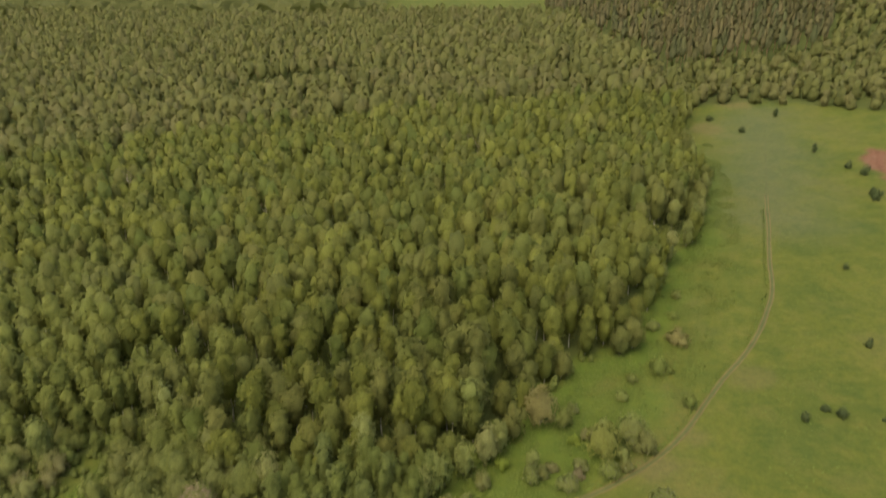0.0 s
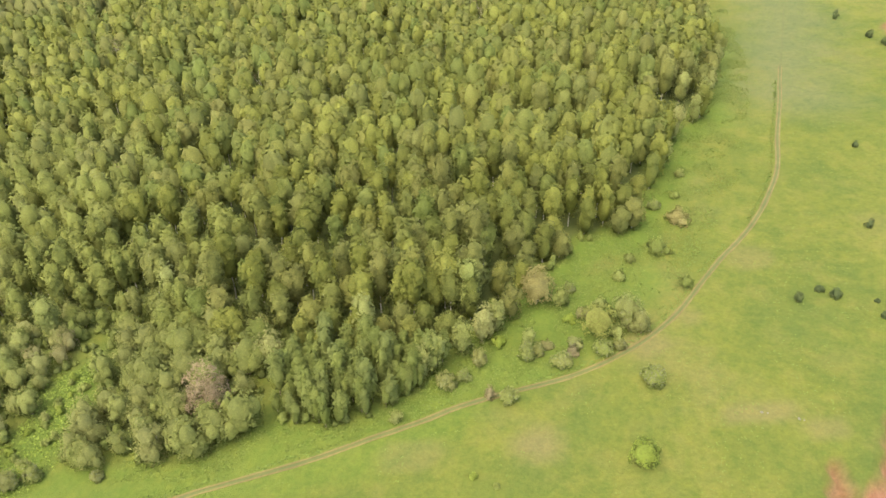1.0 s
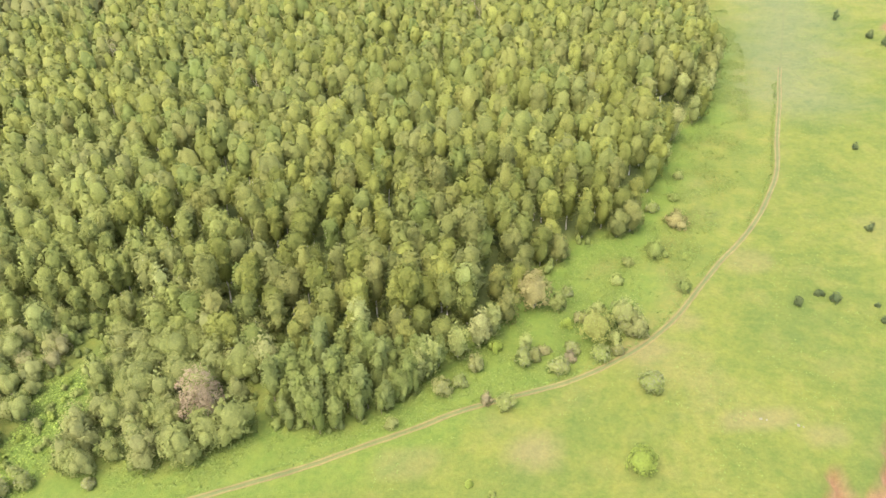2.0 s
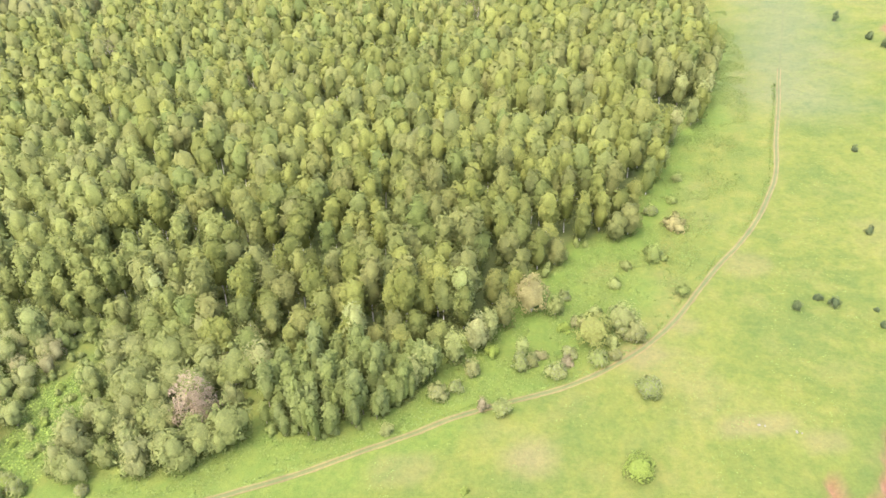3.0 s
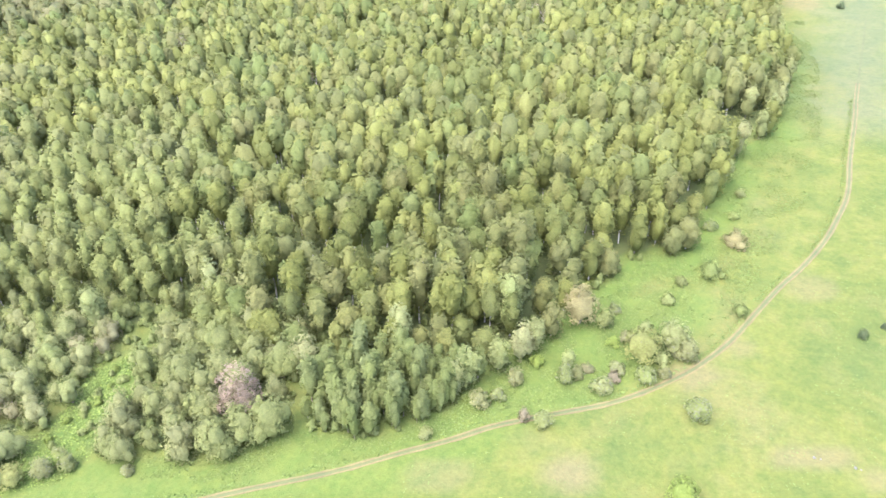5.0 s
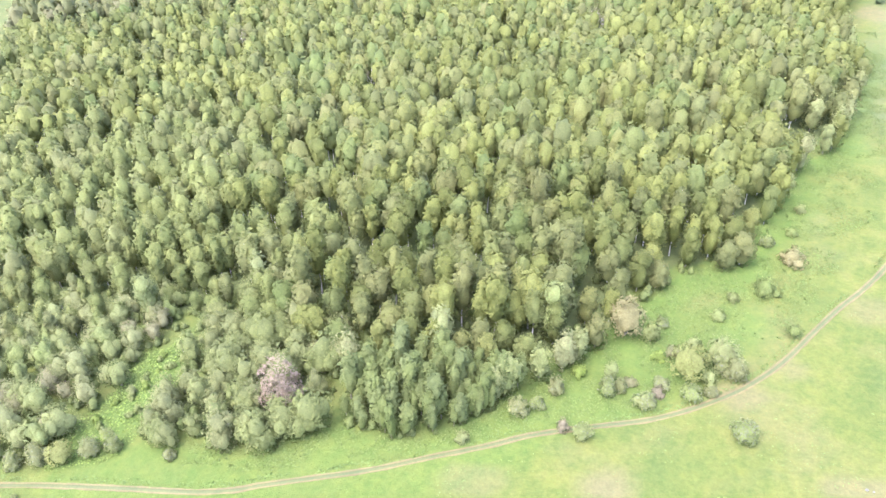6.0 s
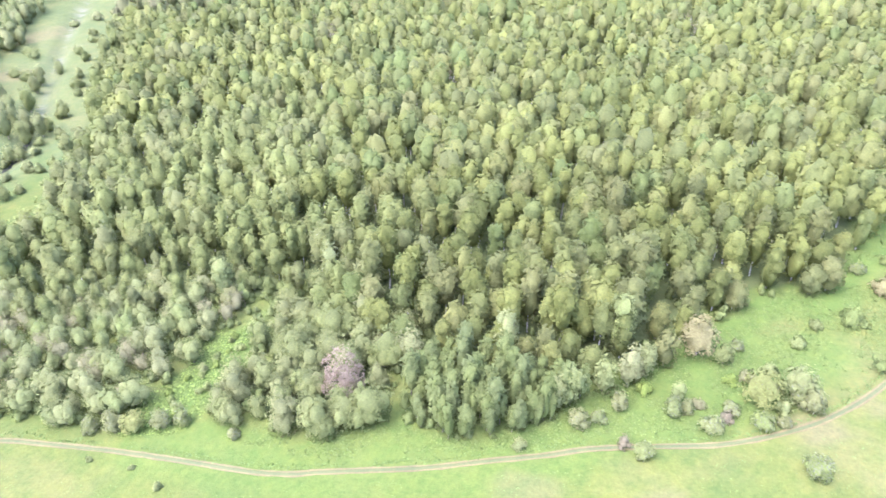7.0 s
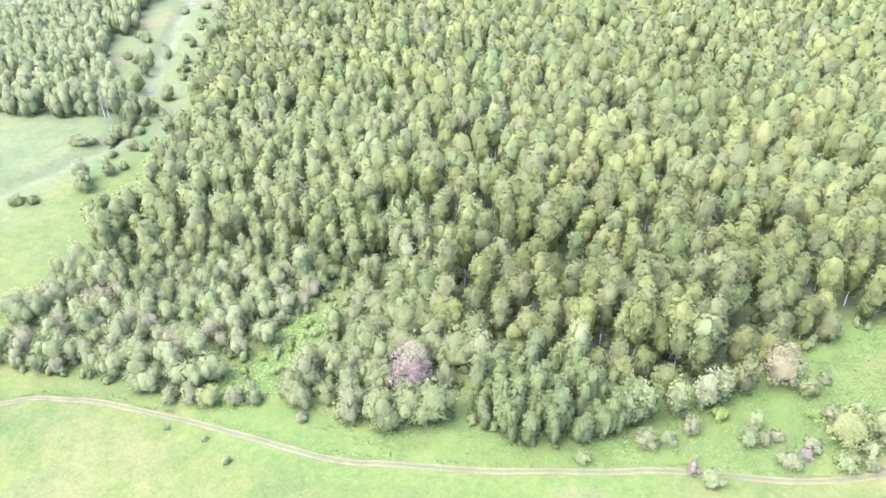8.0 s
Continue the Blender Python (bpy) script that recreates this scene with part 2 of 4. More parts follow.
LEAF_DUSKY = leaf_material("dusky_catkins", [(0.0, (0.192, 0.190, 0.076)), (1.0, (0.200, 0.194, 0.079))])
LEAF_BROWN = leaf_material("brown_twigs", [(0.0, (0.168, 0.147, 0.074)), (1.0, (0.185, 0.158, 0.081))], 0.2)
BLOSSOM = leaf_material("white_blossom", [(0.0, (0.175, 0.190, 0.092)), (1.0, (0.189, 0.197, 0.102))], 0.2)
HERB = leaf_material("herb_leaves", [(0.0, (0.092, 0.134, 0.025)), (0.5, (0.116, 0.148, 0.029)), (1.0, (0.100, 0.138, 0.028))], 0.05, spread=0.2)
BARK_BIRCH = bark_material("birch_bark", (0.46, 0.43, 0.37), (0.10, 0.09, 0.08), 2.2)
BARK_GREY = bark_material("grey_bark", (0.26, 0.22, 0.17), (0.10, 0.08, 0.06), 3.0)
BARK_PINE = bark_material("pine_bark", (0.30, 0.17, 0.10), (0.12, 0.08, 0.06), 2.0)


def ground_material():
    m, nt, bsdf, _ = material("meadow")
    broad, middle, fine = noise_node(nt, 0.035, 4, 0.6), noise_node(nt, 0.15, 6, 0.62), noise_node(nt, 1.5, 5, 0.8)
    colour = ramp(nt, broad, [(0.34, (0.072, 0.102, 0.026)), (0.45, (0.090, 0.113, 0.025)), (0.54, (0.114, 0.130, 0.027)), (0.66, (0.130, 0.130, 0.043))])
    patch = ramp(nt, middle, [(0.35, (0.072, 0.102, 0.025)), (0.50, (0.098, 0.120, 0.027)), (0.64, (0.134, 0.136, 0.038))])
    colour = mix(nt, 0.5, colour, patch)
    colour = mix(nt, attribute(nt, "lush"), colour, (0.086, 0.128, 0.024))
    colour = mix(nt, attribute(nt, "pale"), colour, (0.114, 0.126, 0.072))
    colour = mix(nt, attribute(nt, "bare"), colour, (0.142, 0.130, 0.052))
    colour = mix(nt, attribute(nt, "litter"), colour, (0.078, 0.096, 0.032))
    clay = ramp(nt, noise_node(nt, 0.5, 5, 0.65), [(0.35, (0.148, 0.067, 0.043)), (0.6, (0.209, 0.113, 0.076))])
    colour = mix(nt, attribute(nt, "clay"), colour, clay)
    colour = mix(nt, attribute(nt, "sand"), colour, (0.178, 0.172, 0.110))
    tussock = ramp(nt, noise_node(nt, 0.55, 6, 0.72), [(0.36, (0.80, 0.90, 0.84)), (0.5, (1.0, 1.0, 1.0)), (0.66, (1.16, 1.09, 1.02))])
    colour = mix(nt, 0.8, colour, tussock, "MULTIPLY")
    grain = ramp(nt, fine, [(0.3, (0.78, 0.80, 0.78)), (0.7, (1.17, 1.15, 1.13))])
    colour = mix(nt, 0.8, colour, grain, "MULTIPLY")
    nt.links.new(colour, bsdf.inputs["Base Color"])
    bsdf.inputs["Roughness"].default_value = 0.95
    bsdf.inputs["Specular IOR Level"].default_value = 0.1
    bump = nt.nodes.new("ShaderNodeBump")
    bump.inputs["Strength"].default_value, bump.inputs["Distance"].default_value = 0.7, 0.35
    nt.links.new(fine, bump.inputs["Height"])
    nt.links.new(bump.outputs[0], bsdf.inputs["Normal"])
    return m


def dirt_material(name, light, dark):
    m, nt, bsdf, _ = material(name)
    colour = ramp(nt, noise_node(nt, 0.35, 5, 0.65), [(0.35, dark), (0.6, light)])
    grain = ramp(nt, noise_node(nt, 4.0, 4, 0.7), [(0.3, (0.75, 0.75, 0.75)), (0.7, (1.2, 1.2, 1.2))])
    nt.links.new(mix(nt, 0.7, colour, grain, "MULTIPLY"), bsdf.inputs["Base Color"])
    bsdf.inputs["Roughness"].default_value = 0.95
    return m


GROUND = ground_material()
RUT = dirt_material("rut_earth", (0.146, 0.120, 0.040), (0.106, 0.088, 0.029))
STRIP = dirt_material("rut_grass", (0.088, 0.100, 0.027), (0.066, 0.084, 0.022))
STONE = dirt_material("pale_stone", (0.17, 0.16, 0.12), (0.13, 0.12, 0.09))
WATER, wt, wb, _ = material("creek_water")
wb.inputs["Base Color"].default_value, wb.inputs["Roughness"].default_value = (0.030, 0.032, 0.020, 1), 0.5
wb.inputs["Specular IOR Level"].default_value = 0.05

# ---------------------------------------------------------------- where things grow
BIRCH_RING = [(101, 291), (94, 234), (76, 191), (64, 181), (54, 156), (43, 134), (30, 130), (20, 116), (11, 105), (2, 99), (-8, 97), (-22, 98),
              (-36, 100), (-50, 102), (-60, 105), (-74, 107), (-88, 99), (-108, 89), (-128, 88), (-139, 94), (-146, 112), (-149, 128),
              (-160, 147), (-166, 165), (-192, 200), (-210, 228), (-245, 280), (-330, 420), (-420, 640), (-520, 900), (-62, 836), (25, 762), (90, 692),
              (108, 600), (125, 430), (122, 330)]
ASPEN_RING = [(-4, 88.5), (-14, 81.5), (-23, 80.5), (-29, 83), (-31, 99), (-20, 98), (-6, 97), (2, 96)]
WILLOW_RING = [(-33, 81), (-38, 78), (-44, 75.5), (-57, 75), (-66, 75), (-65, 86), (-64, 98), (-62, 116), (-48, 111), (-36, 105), (-31, 96)]
WEST_RING = [(-75, 72), (-86, 67.5), (-95, 67), (-108, 64), (-120, 60), (-132, 66), (-138, 80), (-139, 94), (-128, 99), (-108, 101), (-90, 109),
             (-76, 116), (-72, 96), (-73, 88)]
GLADE = [(-73, 73), (-70.5, 80), (-68.5, 88), (-70, 95)]
BEYOND_RING = [(-600, 120), (-330, 140), (-241, 152), (-229, 155), (-216, 159), (-206, 166), (-206, 177), (-230, 193), (-244, 200), (-264, 222),
               (-272, 247), (-289, 268), (-300, 290), (-345, 380), (-420, 530), (-560, 900), (-1100, 900)]
HILL_RING = [(124, 342), (150, 343), (170, 332), (200, 308), (235, 285), (330, 270), (430, 420), (500, 640), (420, 760), (200, 800), (104, 750), (118, 640), (132, 450)]


def scatter(ring, step, seed, keep=1.0, jitter=0.42):
    """Places in a ring of the plan, on a loosened grid."""
    r = np.random.default_rng(seed)
    xs, ys = zip(*ring)
    gx, gy = np.meshgrid(np.arange(min(xs), max(xs), step), np.arange(min(ys), max(ys), step * 0.87))
    gx = gx + (np.arange(gx.shape[0])[:, None] % 2) * step * 0.5
    x, y = gx.ravel() + r.uniform(-jitter, jitter, gx.size) * step, gy.ravel() + r.uniform(-jitter, jitter, gx.size) * step
    ok = inside(x, y, ring) & (r.random(x.size) < keep)
    return x[ok], y[ok]


# ---------------------------------------------------------------- ground
def stretch(lo, hi, step, far):
    """Grid lines: even between lo and hi, then wider and wider."""
    out, d = [], step
    v = hi
    while v < far:
        d *= 1.22
        v += d
        out.append(v)
    low, d, v = [], step, lo
    while v > -far:
        d *= 1.22
        v -= d
        low.append(v)
    return np.array(low[::-1] + list(np.arange(lo, hi + 0.01, step)) + out)


gx, gy = stretch(-275, 225, 2.0, 4200), stretch(30, 335, 2.0, 4200)
GX, GY = np.meshgrid(gx, gy)
px, py = GX.ravel(), GY.ravel()
W = len(gx)
idx = (np.arange(len(gy) - 1)[:, None] * W + np.arange(W - 1)).ravel()
land_shape = Shape().add(np.stack([px, py, ground_z(px, py)], 1), np.stack([idx, idx + 1, idx + 1 + W, idx + W], 1))
ground_mesh = land_shape.mesh("ground", [GROUND], True)
wobble = fbm(px, py, 6.0) - 0.5
to_track, to_creek = to_line(px, py, TRACK), to_line(px, py, CREEK)
woods = (inside(px, py, BIRCH_RING) | inside(px, py, WILLOW_RING) | inside(px, py, ASPEN_RING)
         | inside(px, py, BEYOND_RING) | inside(px, py, HILL_RING))

deep = woods & (np.minimum.reduce([to_line(px, py, ring + ring[:1]) for ring in (BIRCH_RING, WILLOW_RING, ASPEN_RING, BEYOND_RING, HILL_RING)]) > 4.0)


def blot(x, y, rx, ry, soft=0.5):
    return ease(1.15 - np.hypot((px - x) / rx, (py - y) / ry) + 0.8 * wobble, 0, soft)


bare = np.maximum.reduce([0.95 * blot(14.8, 75, 5.6, 4.6, 0.8), 0.8 * blot(38, 96.5, 5, 2.6), 0.6 * blot(47, 104, 4, 3), 0.45 * blot(-5, 74, 6, 3),
                          0.5 * blot(65, 121, 5, 5), 0.75 * blot(52, 79, 7, 2.2), 0.6 * blot(61, 75, 4, 3), 0.2 * blot(-88, 55, 16, 5),
                          0.8 * blot(121, 310, 7, 9), 0.9 * blot(146, 352, 10, 16), 0.9 * blot(-247, 217, 10, 8), 0.8 * blot(-276, 262, 8, 14)])
bare = np.maximum(bare, 0.12 * ease(1.0 - to_track + 2.0 * wobble, 0, 1.4))
lush = np.maximum.reduce([0.9 * ease(6.5 - to_line(px, py, GLADE) + 4 * wobble, 0, 4), 0.9 * ease(11 - to_line(px, py, BIRCH_RING[:9]) + 8 * wobble, 0, 8), 0.65 * ease(11 - to_line(px, py, [(-70, 70), (-40, 72), (-14, 78.5), (8, 92), (25, 103), (38, 114)]) + 6 * wobble, 0, 6)])
pale = np.maximum.reduce([0.5 * ease(30 - to_line(px, py, [(106, 205), (124, 250), (146, 320)]) + 16 * wobble, 0, 30),
                          0.25 * ease(px * -1 - 165 + 30 * wobble, 0, 20)])
sand = np.maximum(0.8 * ease(1.2 - to_creek + 5.0 * wobble, 0, 1.8) * ease(np.abs(py - 162) - 14, 0, 6),
                  0.10 * ease(6 - to_creek + 4 * wobble, 0, 3))
for key, value in (("bare", bare), ("lush", lush * (1 - 0.6 * woods)), ("pale", pale), ("litter", np.where(deep & (np.hypot((px + 98) / 44, (py - 470 - 0.4 * (px + 98)) / 24) > 1), 0.85, 0.0)), ("clay", clay_at(px, py)), ("sand", sand)):
    layer = ground_mesh.attributes.new(key, "FLOAT", "POINT")
    layer.data.foreach_set("value", np.clip(value, 0, 1).astype(np.float32))
ground = tagged(new("ground", ground_mesh), "grassy meadow and woodland floor with patches of bare soil", "ground", kind="structure")


# the double wheel track
def along(line, step):
    """Even stations on a smooth line through the given places, with the way to the right."""
    p = np.array(line, float)
    p = np.vstack([2 * p[0] - p[1], p, 2 * p[-1] - p[-2]])
    out = []
    for i in range(1, len(p) - 2):
        n = max(2, int(np.hypot(*(p[i + 1] - p[i])) / step))
        s = np.arange(n)[:, None] / n
        a, b, c, d = p[i - 1], p[i], p[i + 1], p[i + 2]
        out.append(0.5 * (2 * b + (c - a) * s + (2 * a - 5 * b + 4 * c - d) * s ** 2 + (3 * b - a - 3 * c + d) * s ** 3))
    q = np.vstack(out)
    way = np.gradient(q, axis=0)
    way /= np.linalg.norm(way, axis=1)[:, None]
    return q, np.stack([way[:, 1], -way[:, 0]], 1)


def band(name, q, right, offsets, heights, width_noise, mat, seed):
    """A ribbon of ground along a line."""
    s = Shape()
    n, k = len(q), len(offsets)
    wob = width_noise * (fbm(np.arange(n) * 1.0 + seed * 37, np.full(n, seed * 1.0), 2.0) - 0.5)
    rows = []
    for j, (o, h) in enumerate(zip(offsets, heights)):
        side = (1 if j in (0, k - 1) else 0.3) * wob * (1 if j >= k / 2 else -1)
        p = q + right * (o + side)[:, None] if np.ndim(o + side) else q + right * o
        rows.append(np.column_stack([p, ground_z(p[:, 0], p[:, 1]) + h]))
    v = np.stack(rows, 1).reshape(-1, 3)
    show = np.where(q[:-1, 1] < (226 if mat is RUT else 300))[0]
    i = (show[:, None] * k + np.arange(k - 1)).ravel()
    return s.add(v, np.stack([i, i + 1, i + 1 + k, i + k], 1)).mesh(name, [mat], True)


q, right = along(TRACK, 0.8)
road = tagged(new("road"), "two-rut earth track through the meadow", "track", kind="structure")
part("wheel_rut", band("wheel_rut", q, right, [-0.62, -0.54, -0.32, -0.24], [0.05, 0.035, 0.035, 0.055], 0.3, RUT, 1), road, "bare tan earth rut")
part("wheel_rut", band("wheel_rut", q, right, [0.24, 0.32, 0.54, 0.62], [0.055, 0.035, 0.035, 0.05], 0.3, RUT, 2), road, "bare tan earth rut")
part("grass_strip", band("grass_strip", q, right, [-0.28, 0.0, 0.28], [0.05, 0.12, 0.05], 0.1, STRIP, 3), road, "worn dry grass between the ruts")

# the creek's dark water in its channel
qc, rc = along(CREEK[6:9], 1.0)
qc = qc + rc * (1.6 * (fbm(qc[:, 0], qc[:, 1], 7.0) - 0.5))[:, None]
water = tagged(new("water", band("water", qc, rc, [-0.8, 0.8], [0.12, 0.12], 1.0, WATER, 4)), "narrow dark creek in a grassy channel", "creek", kind="structure")


# ---------------------------------------------------------------- plants: shapes
def unit(v):
    return v / np.maximum(np.linalg.norm(v, axis=-1, keepdims=True), 1e-9)


def sprays(r, plan, n, size, shape=1.0, up=0.25, loose=0.5, fuzz=0.12):
    """Sprays of leaves over a crown: small bent four-sided blades that face outwards, shaded as one soft mass."""
    eggs, heads = plan
    lobes = np.array([e + (k,) for k, e in enumerate(eggs)] + heads, float)
    area = lobes[:, 3] * lobes[:, 5] + 0.6 * lobes[:, 3] ** 2
    area[:len(eggs)] *= 0.8
    k = r.choice(len(lobes), n, p=area / area.sum())
    c, rad, own = lobes[k, :3], lobes[k, 3:6], np.array(eggs)[lobes[k, 6].astype(int)]
    low = own[:, :3] - (0, 0, 0.3) * own[:, 5:6]
    whole = np.array([0, 0, eggs[0][2] - 0.4 * eggs[0][5]])
    way = unit(r.normal(size=(n, 3)) + 0.7 * unit(c - low) * (k >= len(eggs))[:, None] + 0.35 * unit((c - whole) * (1, 1, 0.3)) + (0, 0, up))
    p = c + way * rad * (r.uniform(0.9, 1.08, (n, 1)) + 2 * fuzz * r.random((n, 1)) ** 4)
    mass = unit(0.4 * way + 0.5 * unit(p - low) + 0.35 * unit(p - whole) + (0, 0, 0.4) + 0.13 * r.normal(size=(n, 3)))
    normal = unit(mass + loose * r.normal(size=(n, 3)))
    normal[(normal * mass).sum(1) < 0] *= -1
    t = unit(np.cross(normal, r.normal(size=(n, 3))))
    b = np.cross(normal, t)
    s = size * r.uniform(0.5, 1.35, (n, 1))
    corners = []
    for a, d in ((-1, -1), (1, -1), (1, 1), (-1, 1)):
        ja, jd = r.uniform(0.5, 1.15, (n, 1)), r.uniform(0.5, 1.15, (n, 1))
        corners.append(p + t * s * 0.5 * a * ja + b * s * 0.5 * d * jd * shape - normal * s * (0.2 if a == d else 0.0))
    return np.stack(corners, 1).reshape(-1, 3), np.arange(4 * n).reshape(n, 4), np.repeat(mass, 4, 0)


def cores(shape, r, eggs, factor, detail=2):
    """The dense inside of a crown, uneven all over."""
    whole = np.array([0, 0, eggs[0][2] - 0.4 * eggs[0][5]])
    for x, y, z, a, b, c in eggs:
        bv, bf = ((ICO_V, ICO_F), (BALL_V, BALL_F), (DOME_V, DOME_F))[detail]
        v = bv * (1 + r.uniform(-0.12, 0.12, (len(bv), 1))) * np.array([a, b, c]) * factor + (x, y, z)
        shape.add(v, tris=bf, normals=unit(0.7 * bv / np.array([a, b, c]) * a + 0.4 * unit(v - whole) + (0, 0, 0.4) + 0.12 * r.normal(size=v.shape)))


def tube(shape, path, radii, sides=6, slot=0):
    """A tapered stem along a path."""
    path = np.asarray(path, float)
    ang = np.arange(sides) * 2 * math.pi / sides
    rings = []
    for i, (p, rad) in enumerate(zip(path, radii)):
        w = unit(path[min(i + 1, len(path) - 1)] - path[max(i - 1, 0)])
        a = unit(np.cross(w, (0.3, 1.0, 0.1)))
        b = np.cross(w, a)
        rings.append(p + rad * (np.cos(ang)[:, None] * a + np.sin(ang)[:, None] * b))
    v = np.vstack(rings)
    faces = []
    for i in range(len(path) - 1):
        for j in range(sides):
            k = (j + 1) % sides
            faces.append((i * sides + j, i * sides + k, (i + 1) * sides + k, (i + 1) * sides + j))
    shape.add(v, faces, slot=slot)


def stem(r, height, radius, lobes, limbs=5, sides=6):
    """Trunk and limbs that reach into the lobes."""
    s = Shape()
    lean = r.normal(size=2) * 0.02 * height
    path = [(lean[0] * f ** 2 + 0.12 * r.normal() * (f > 0), lean[1] * f ** 2 + 0.12 * r.normal() * (f > 0), height * f * 0.92 - 0.4 * (f == 0)) for f in (0, 0.2, 0.45, 0.7, 1)]
    tube(s, path, [radius * f for f in (1.25, 0.9, 0.7, 0.45, 0.12)], sides)
    path = np.array(path)
    for k in r.permutation(len(lobes))[:limbs]:
        c = np.array(lobes[k][:3])
        z0 = max(0.25 * height, c[2] - 0.22 * height)
        base = np.array([np.interp(z0, path[:, 2], path[:, 0]), np.interp(z0, path[:, 2], path[:, 1]), z0])
        tube(s, [base, base * 0.45 + c * 0.55 + (0, 0, -0.02 * height), c], [radius * 0.4, radius * 0.28, radius * 0.1], 4)
    return s


def heads_on(r, egg, own, n, low=-0.6):
    """Small heads of leaves half sunk in one egg of a crown."""
    x, y, z, a, _, c = egg
    turn, out = r.uniform(0, 6.28), []
    for i in range(n):
        s = min(0.97, 0.95 - (0.95 - low) * (i + 0.2) / n + r.uniform(-0.1, 0.1))
        ang = turn + i * 2.4 + r.uniform(-0.5, 0.5)
        rad = a * r.uniform(0.2, 0.42)
        off = 0.88 * a * (1 - abs(s) ** 2.4) ** 0.5 * r.uniform(0.8, 1.16)
        out.append((x + off * math.cos(ang), y + off * math.sin(ang), z + 0.86 * c * s, rad, rad, rad * r.uniform(0.9, 1.4), own))
    return out


def tree_plan(r, h, w, heads=8, eggs=4, low=None):
    """A crown grown together from a domed leader and a few lower side domes: the eggs, and the heads on them."""
    foot = h * (r.uniform(0.2, 0.34) if low is None else low)
    out, turn = [], r.uniform(0, 6.28)
    for j in range(eggs):
        ang = turn + j * 6.28 / max(1, eggs - 1) + r.uniform(-0.5, 0.5)
        off = w * (0.05 if j == 0 else r.uniform(0.19, 0.30))
        top = h * (1 if j == 0 else r.uniform(0.70, 0.95))
        wide = w * ((0.72 if eggs > 1 else 0.92) if j == 0 else r.uniform(0.42, 0.62))
        tall = min(0.49 * (top - foot), (0.47 if eggs > 1 else 1.1) * wide * r.uniform(1.45, 2.0))
        out.append((off * math.cos(ang), off * math.sin(ang), top - tall, 0.47 * wide, 0.47 * wide, tall))
    own = [p for j, e in enumerate(out) for p in heads_on(r, e, j, heads, -0.6)]
    if eggs > 1:
        rest = 0.5 * (out[0][2] - foot)
        body = (0, 0, foot + rest, (0.36 if low is None else 0.41) * w, (0.36 if low is None else 0.41) * w, 1.1 * rest)
        own += heads_on(r, body, len(out), heads // 2 + 1, -0.9)
        out.append(body)
    return out, own


def cone_plan(r, h, w, heads, low=0.12):
    """Narrow upright crown, tapering to the top."""
    tall = h * (1 - low)
    out = [(0, 0, h * low + 0.36 * tall, 0.42 * w, 0.42 * w, 0.38 * tall), (0, 0, h * low + 0.70 * tall, 0.25 * w, 0.25 * w, 0.30 * tall)]
    return out, [p for j, e in enumerate(out) for p in heads_on(r, e, j, heads)]


def bush_plan(r, h, w, heads=6, eggs=5):
    """Low spreading crown of uneven mounds, down to the ground."""
    out, turn, lop = [], r.uniform(0, 6.28), r.uniform(0, 0.3)
    for j in range(eggs):
        ang = turn + j * 6.28 / max(1, eggs - 1) + r.uniform(-0.6, 0.6)
        off = w * (0.04 if j == 0 else r.uniform(0.2, 0.34) * (1 + lop * math.cos(ang)))
        top = h * (1 if j == 0 else r.uniform(0.45, 0.88))
        wide = w * (r.uniform(0.54, 0.68) if j == 0 else r.uniform(0.3, 0.5))
        tall = min(0.5 * top, 0.48 * wide * r.uniform(1.2, 1.7))
        out.append((off * math.cos(ang), off * math.sin(ang), top - tall, 0.48 * wide, 0.48 * wide, tall))
    out.append((0, 0, 0.3 * h, 0.36 * w, 0.36 * w, 0.34 * h))
    return out, [p for j, e in enumerate(out) for p in heads_on(r, e, j, heads, -0.8)]


def crown_shape(r, plan, n, size, core=0.9, loose=0.5, shape=1.0, fuzz=0.12, detail=1):
    s = Shape()
    v, qd, soft = sprays(r, plan, n, size, shape, loose=loose, fuzz=fuzz)
    s.add(v, qd, normals=soft)
    if core:
        cores(s, r, plan[0], core, detail)
    return s


def make_tree(name, r, plan, height, trunk_radius, n, size, leaf, bark, core=0.8, limbs=5, loose=0.5, shape=1.0, blossom=0, stems=1, fuzz=0.12):
    """One tree or shrub with its trunk and crown, standing at the origin."""
    top = new(name)
    lobes = plan[0] + [p[:6] for p in plan[1][::3]]
    if stems == 1:
        part("trunk", stem(r, height, trunk_radius, lobes, limbs).mesh("trunk", [bark]), top)
    else:
        for k in range(stems):
            s = Shape()
            c = np.array(lobes[k % len(lobes)][:3])
            base = np.array([0.12 * math.cos(k * 2.4), 0.12 * math.sin(k * 2.4), -0.25])
            tube(s, [base, base * 0.5 + c * 0.4, c], [trunk_radius, trunk_radius * 0.7, trunk_radius * 0.2], 5)
            part("stem", s.mesh("stem", [bark]), top)
    crown = part("crown", crown_shape(r, plan, n, size, core, loose, shape, fuzz).mesh("crown", [leaf]), top)
    if blossom:
        v, qd, soft = sprays(r, plan, 2 * blossom, 0.19, up=0.6, fuzz=0.3)
        part("blossom", Shape().add(v, qd, normals=soft).mesh("blossom", [BLOSSOM]), crown, "clusters of small white flowers")
    return top


def stand(thing, x, y, turn, scale, tall=1.0):
    """Sets a copy of a plant on the ground."""
    thing_scale = (scale, scale, scale * tall)
    made = copy_thing(thing, Matrix.Identity(4))
    made.matrix_basis = Matrix.LocRotScale((x, y, z_of(x, y) - 0.05), Euler((0, 0, turn)), thing_scale)
    return made


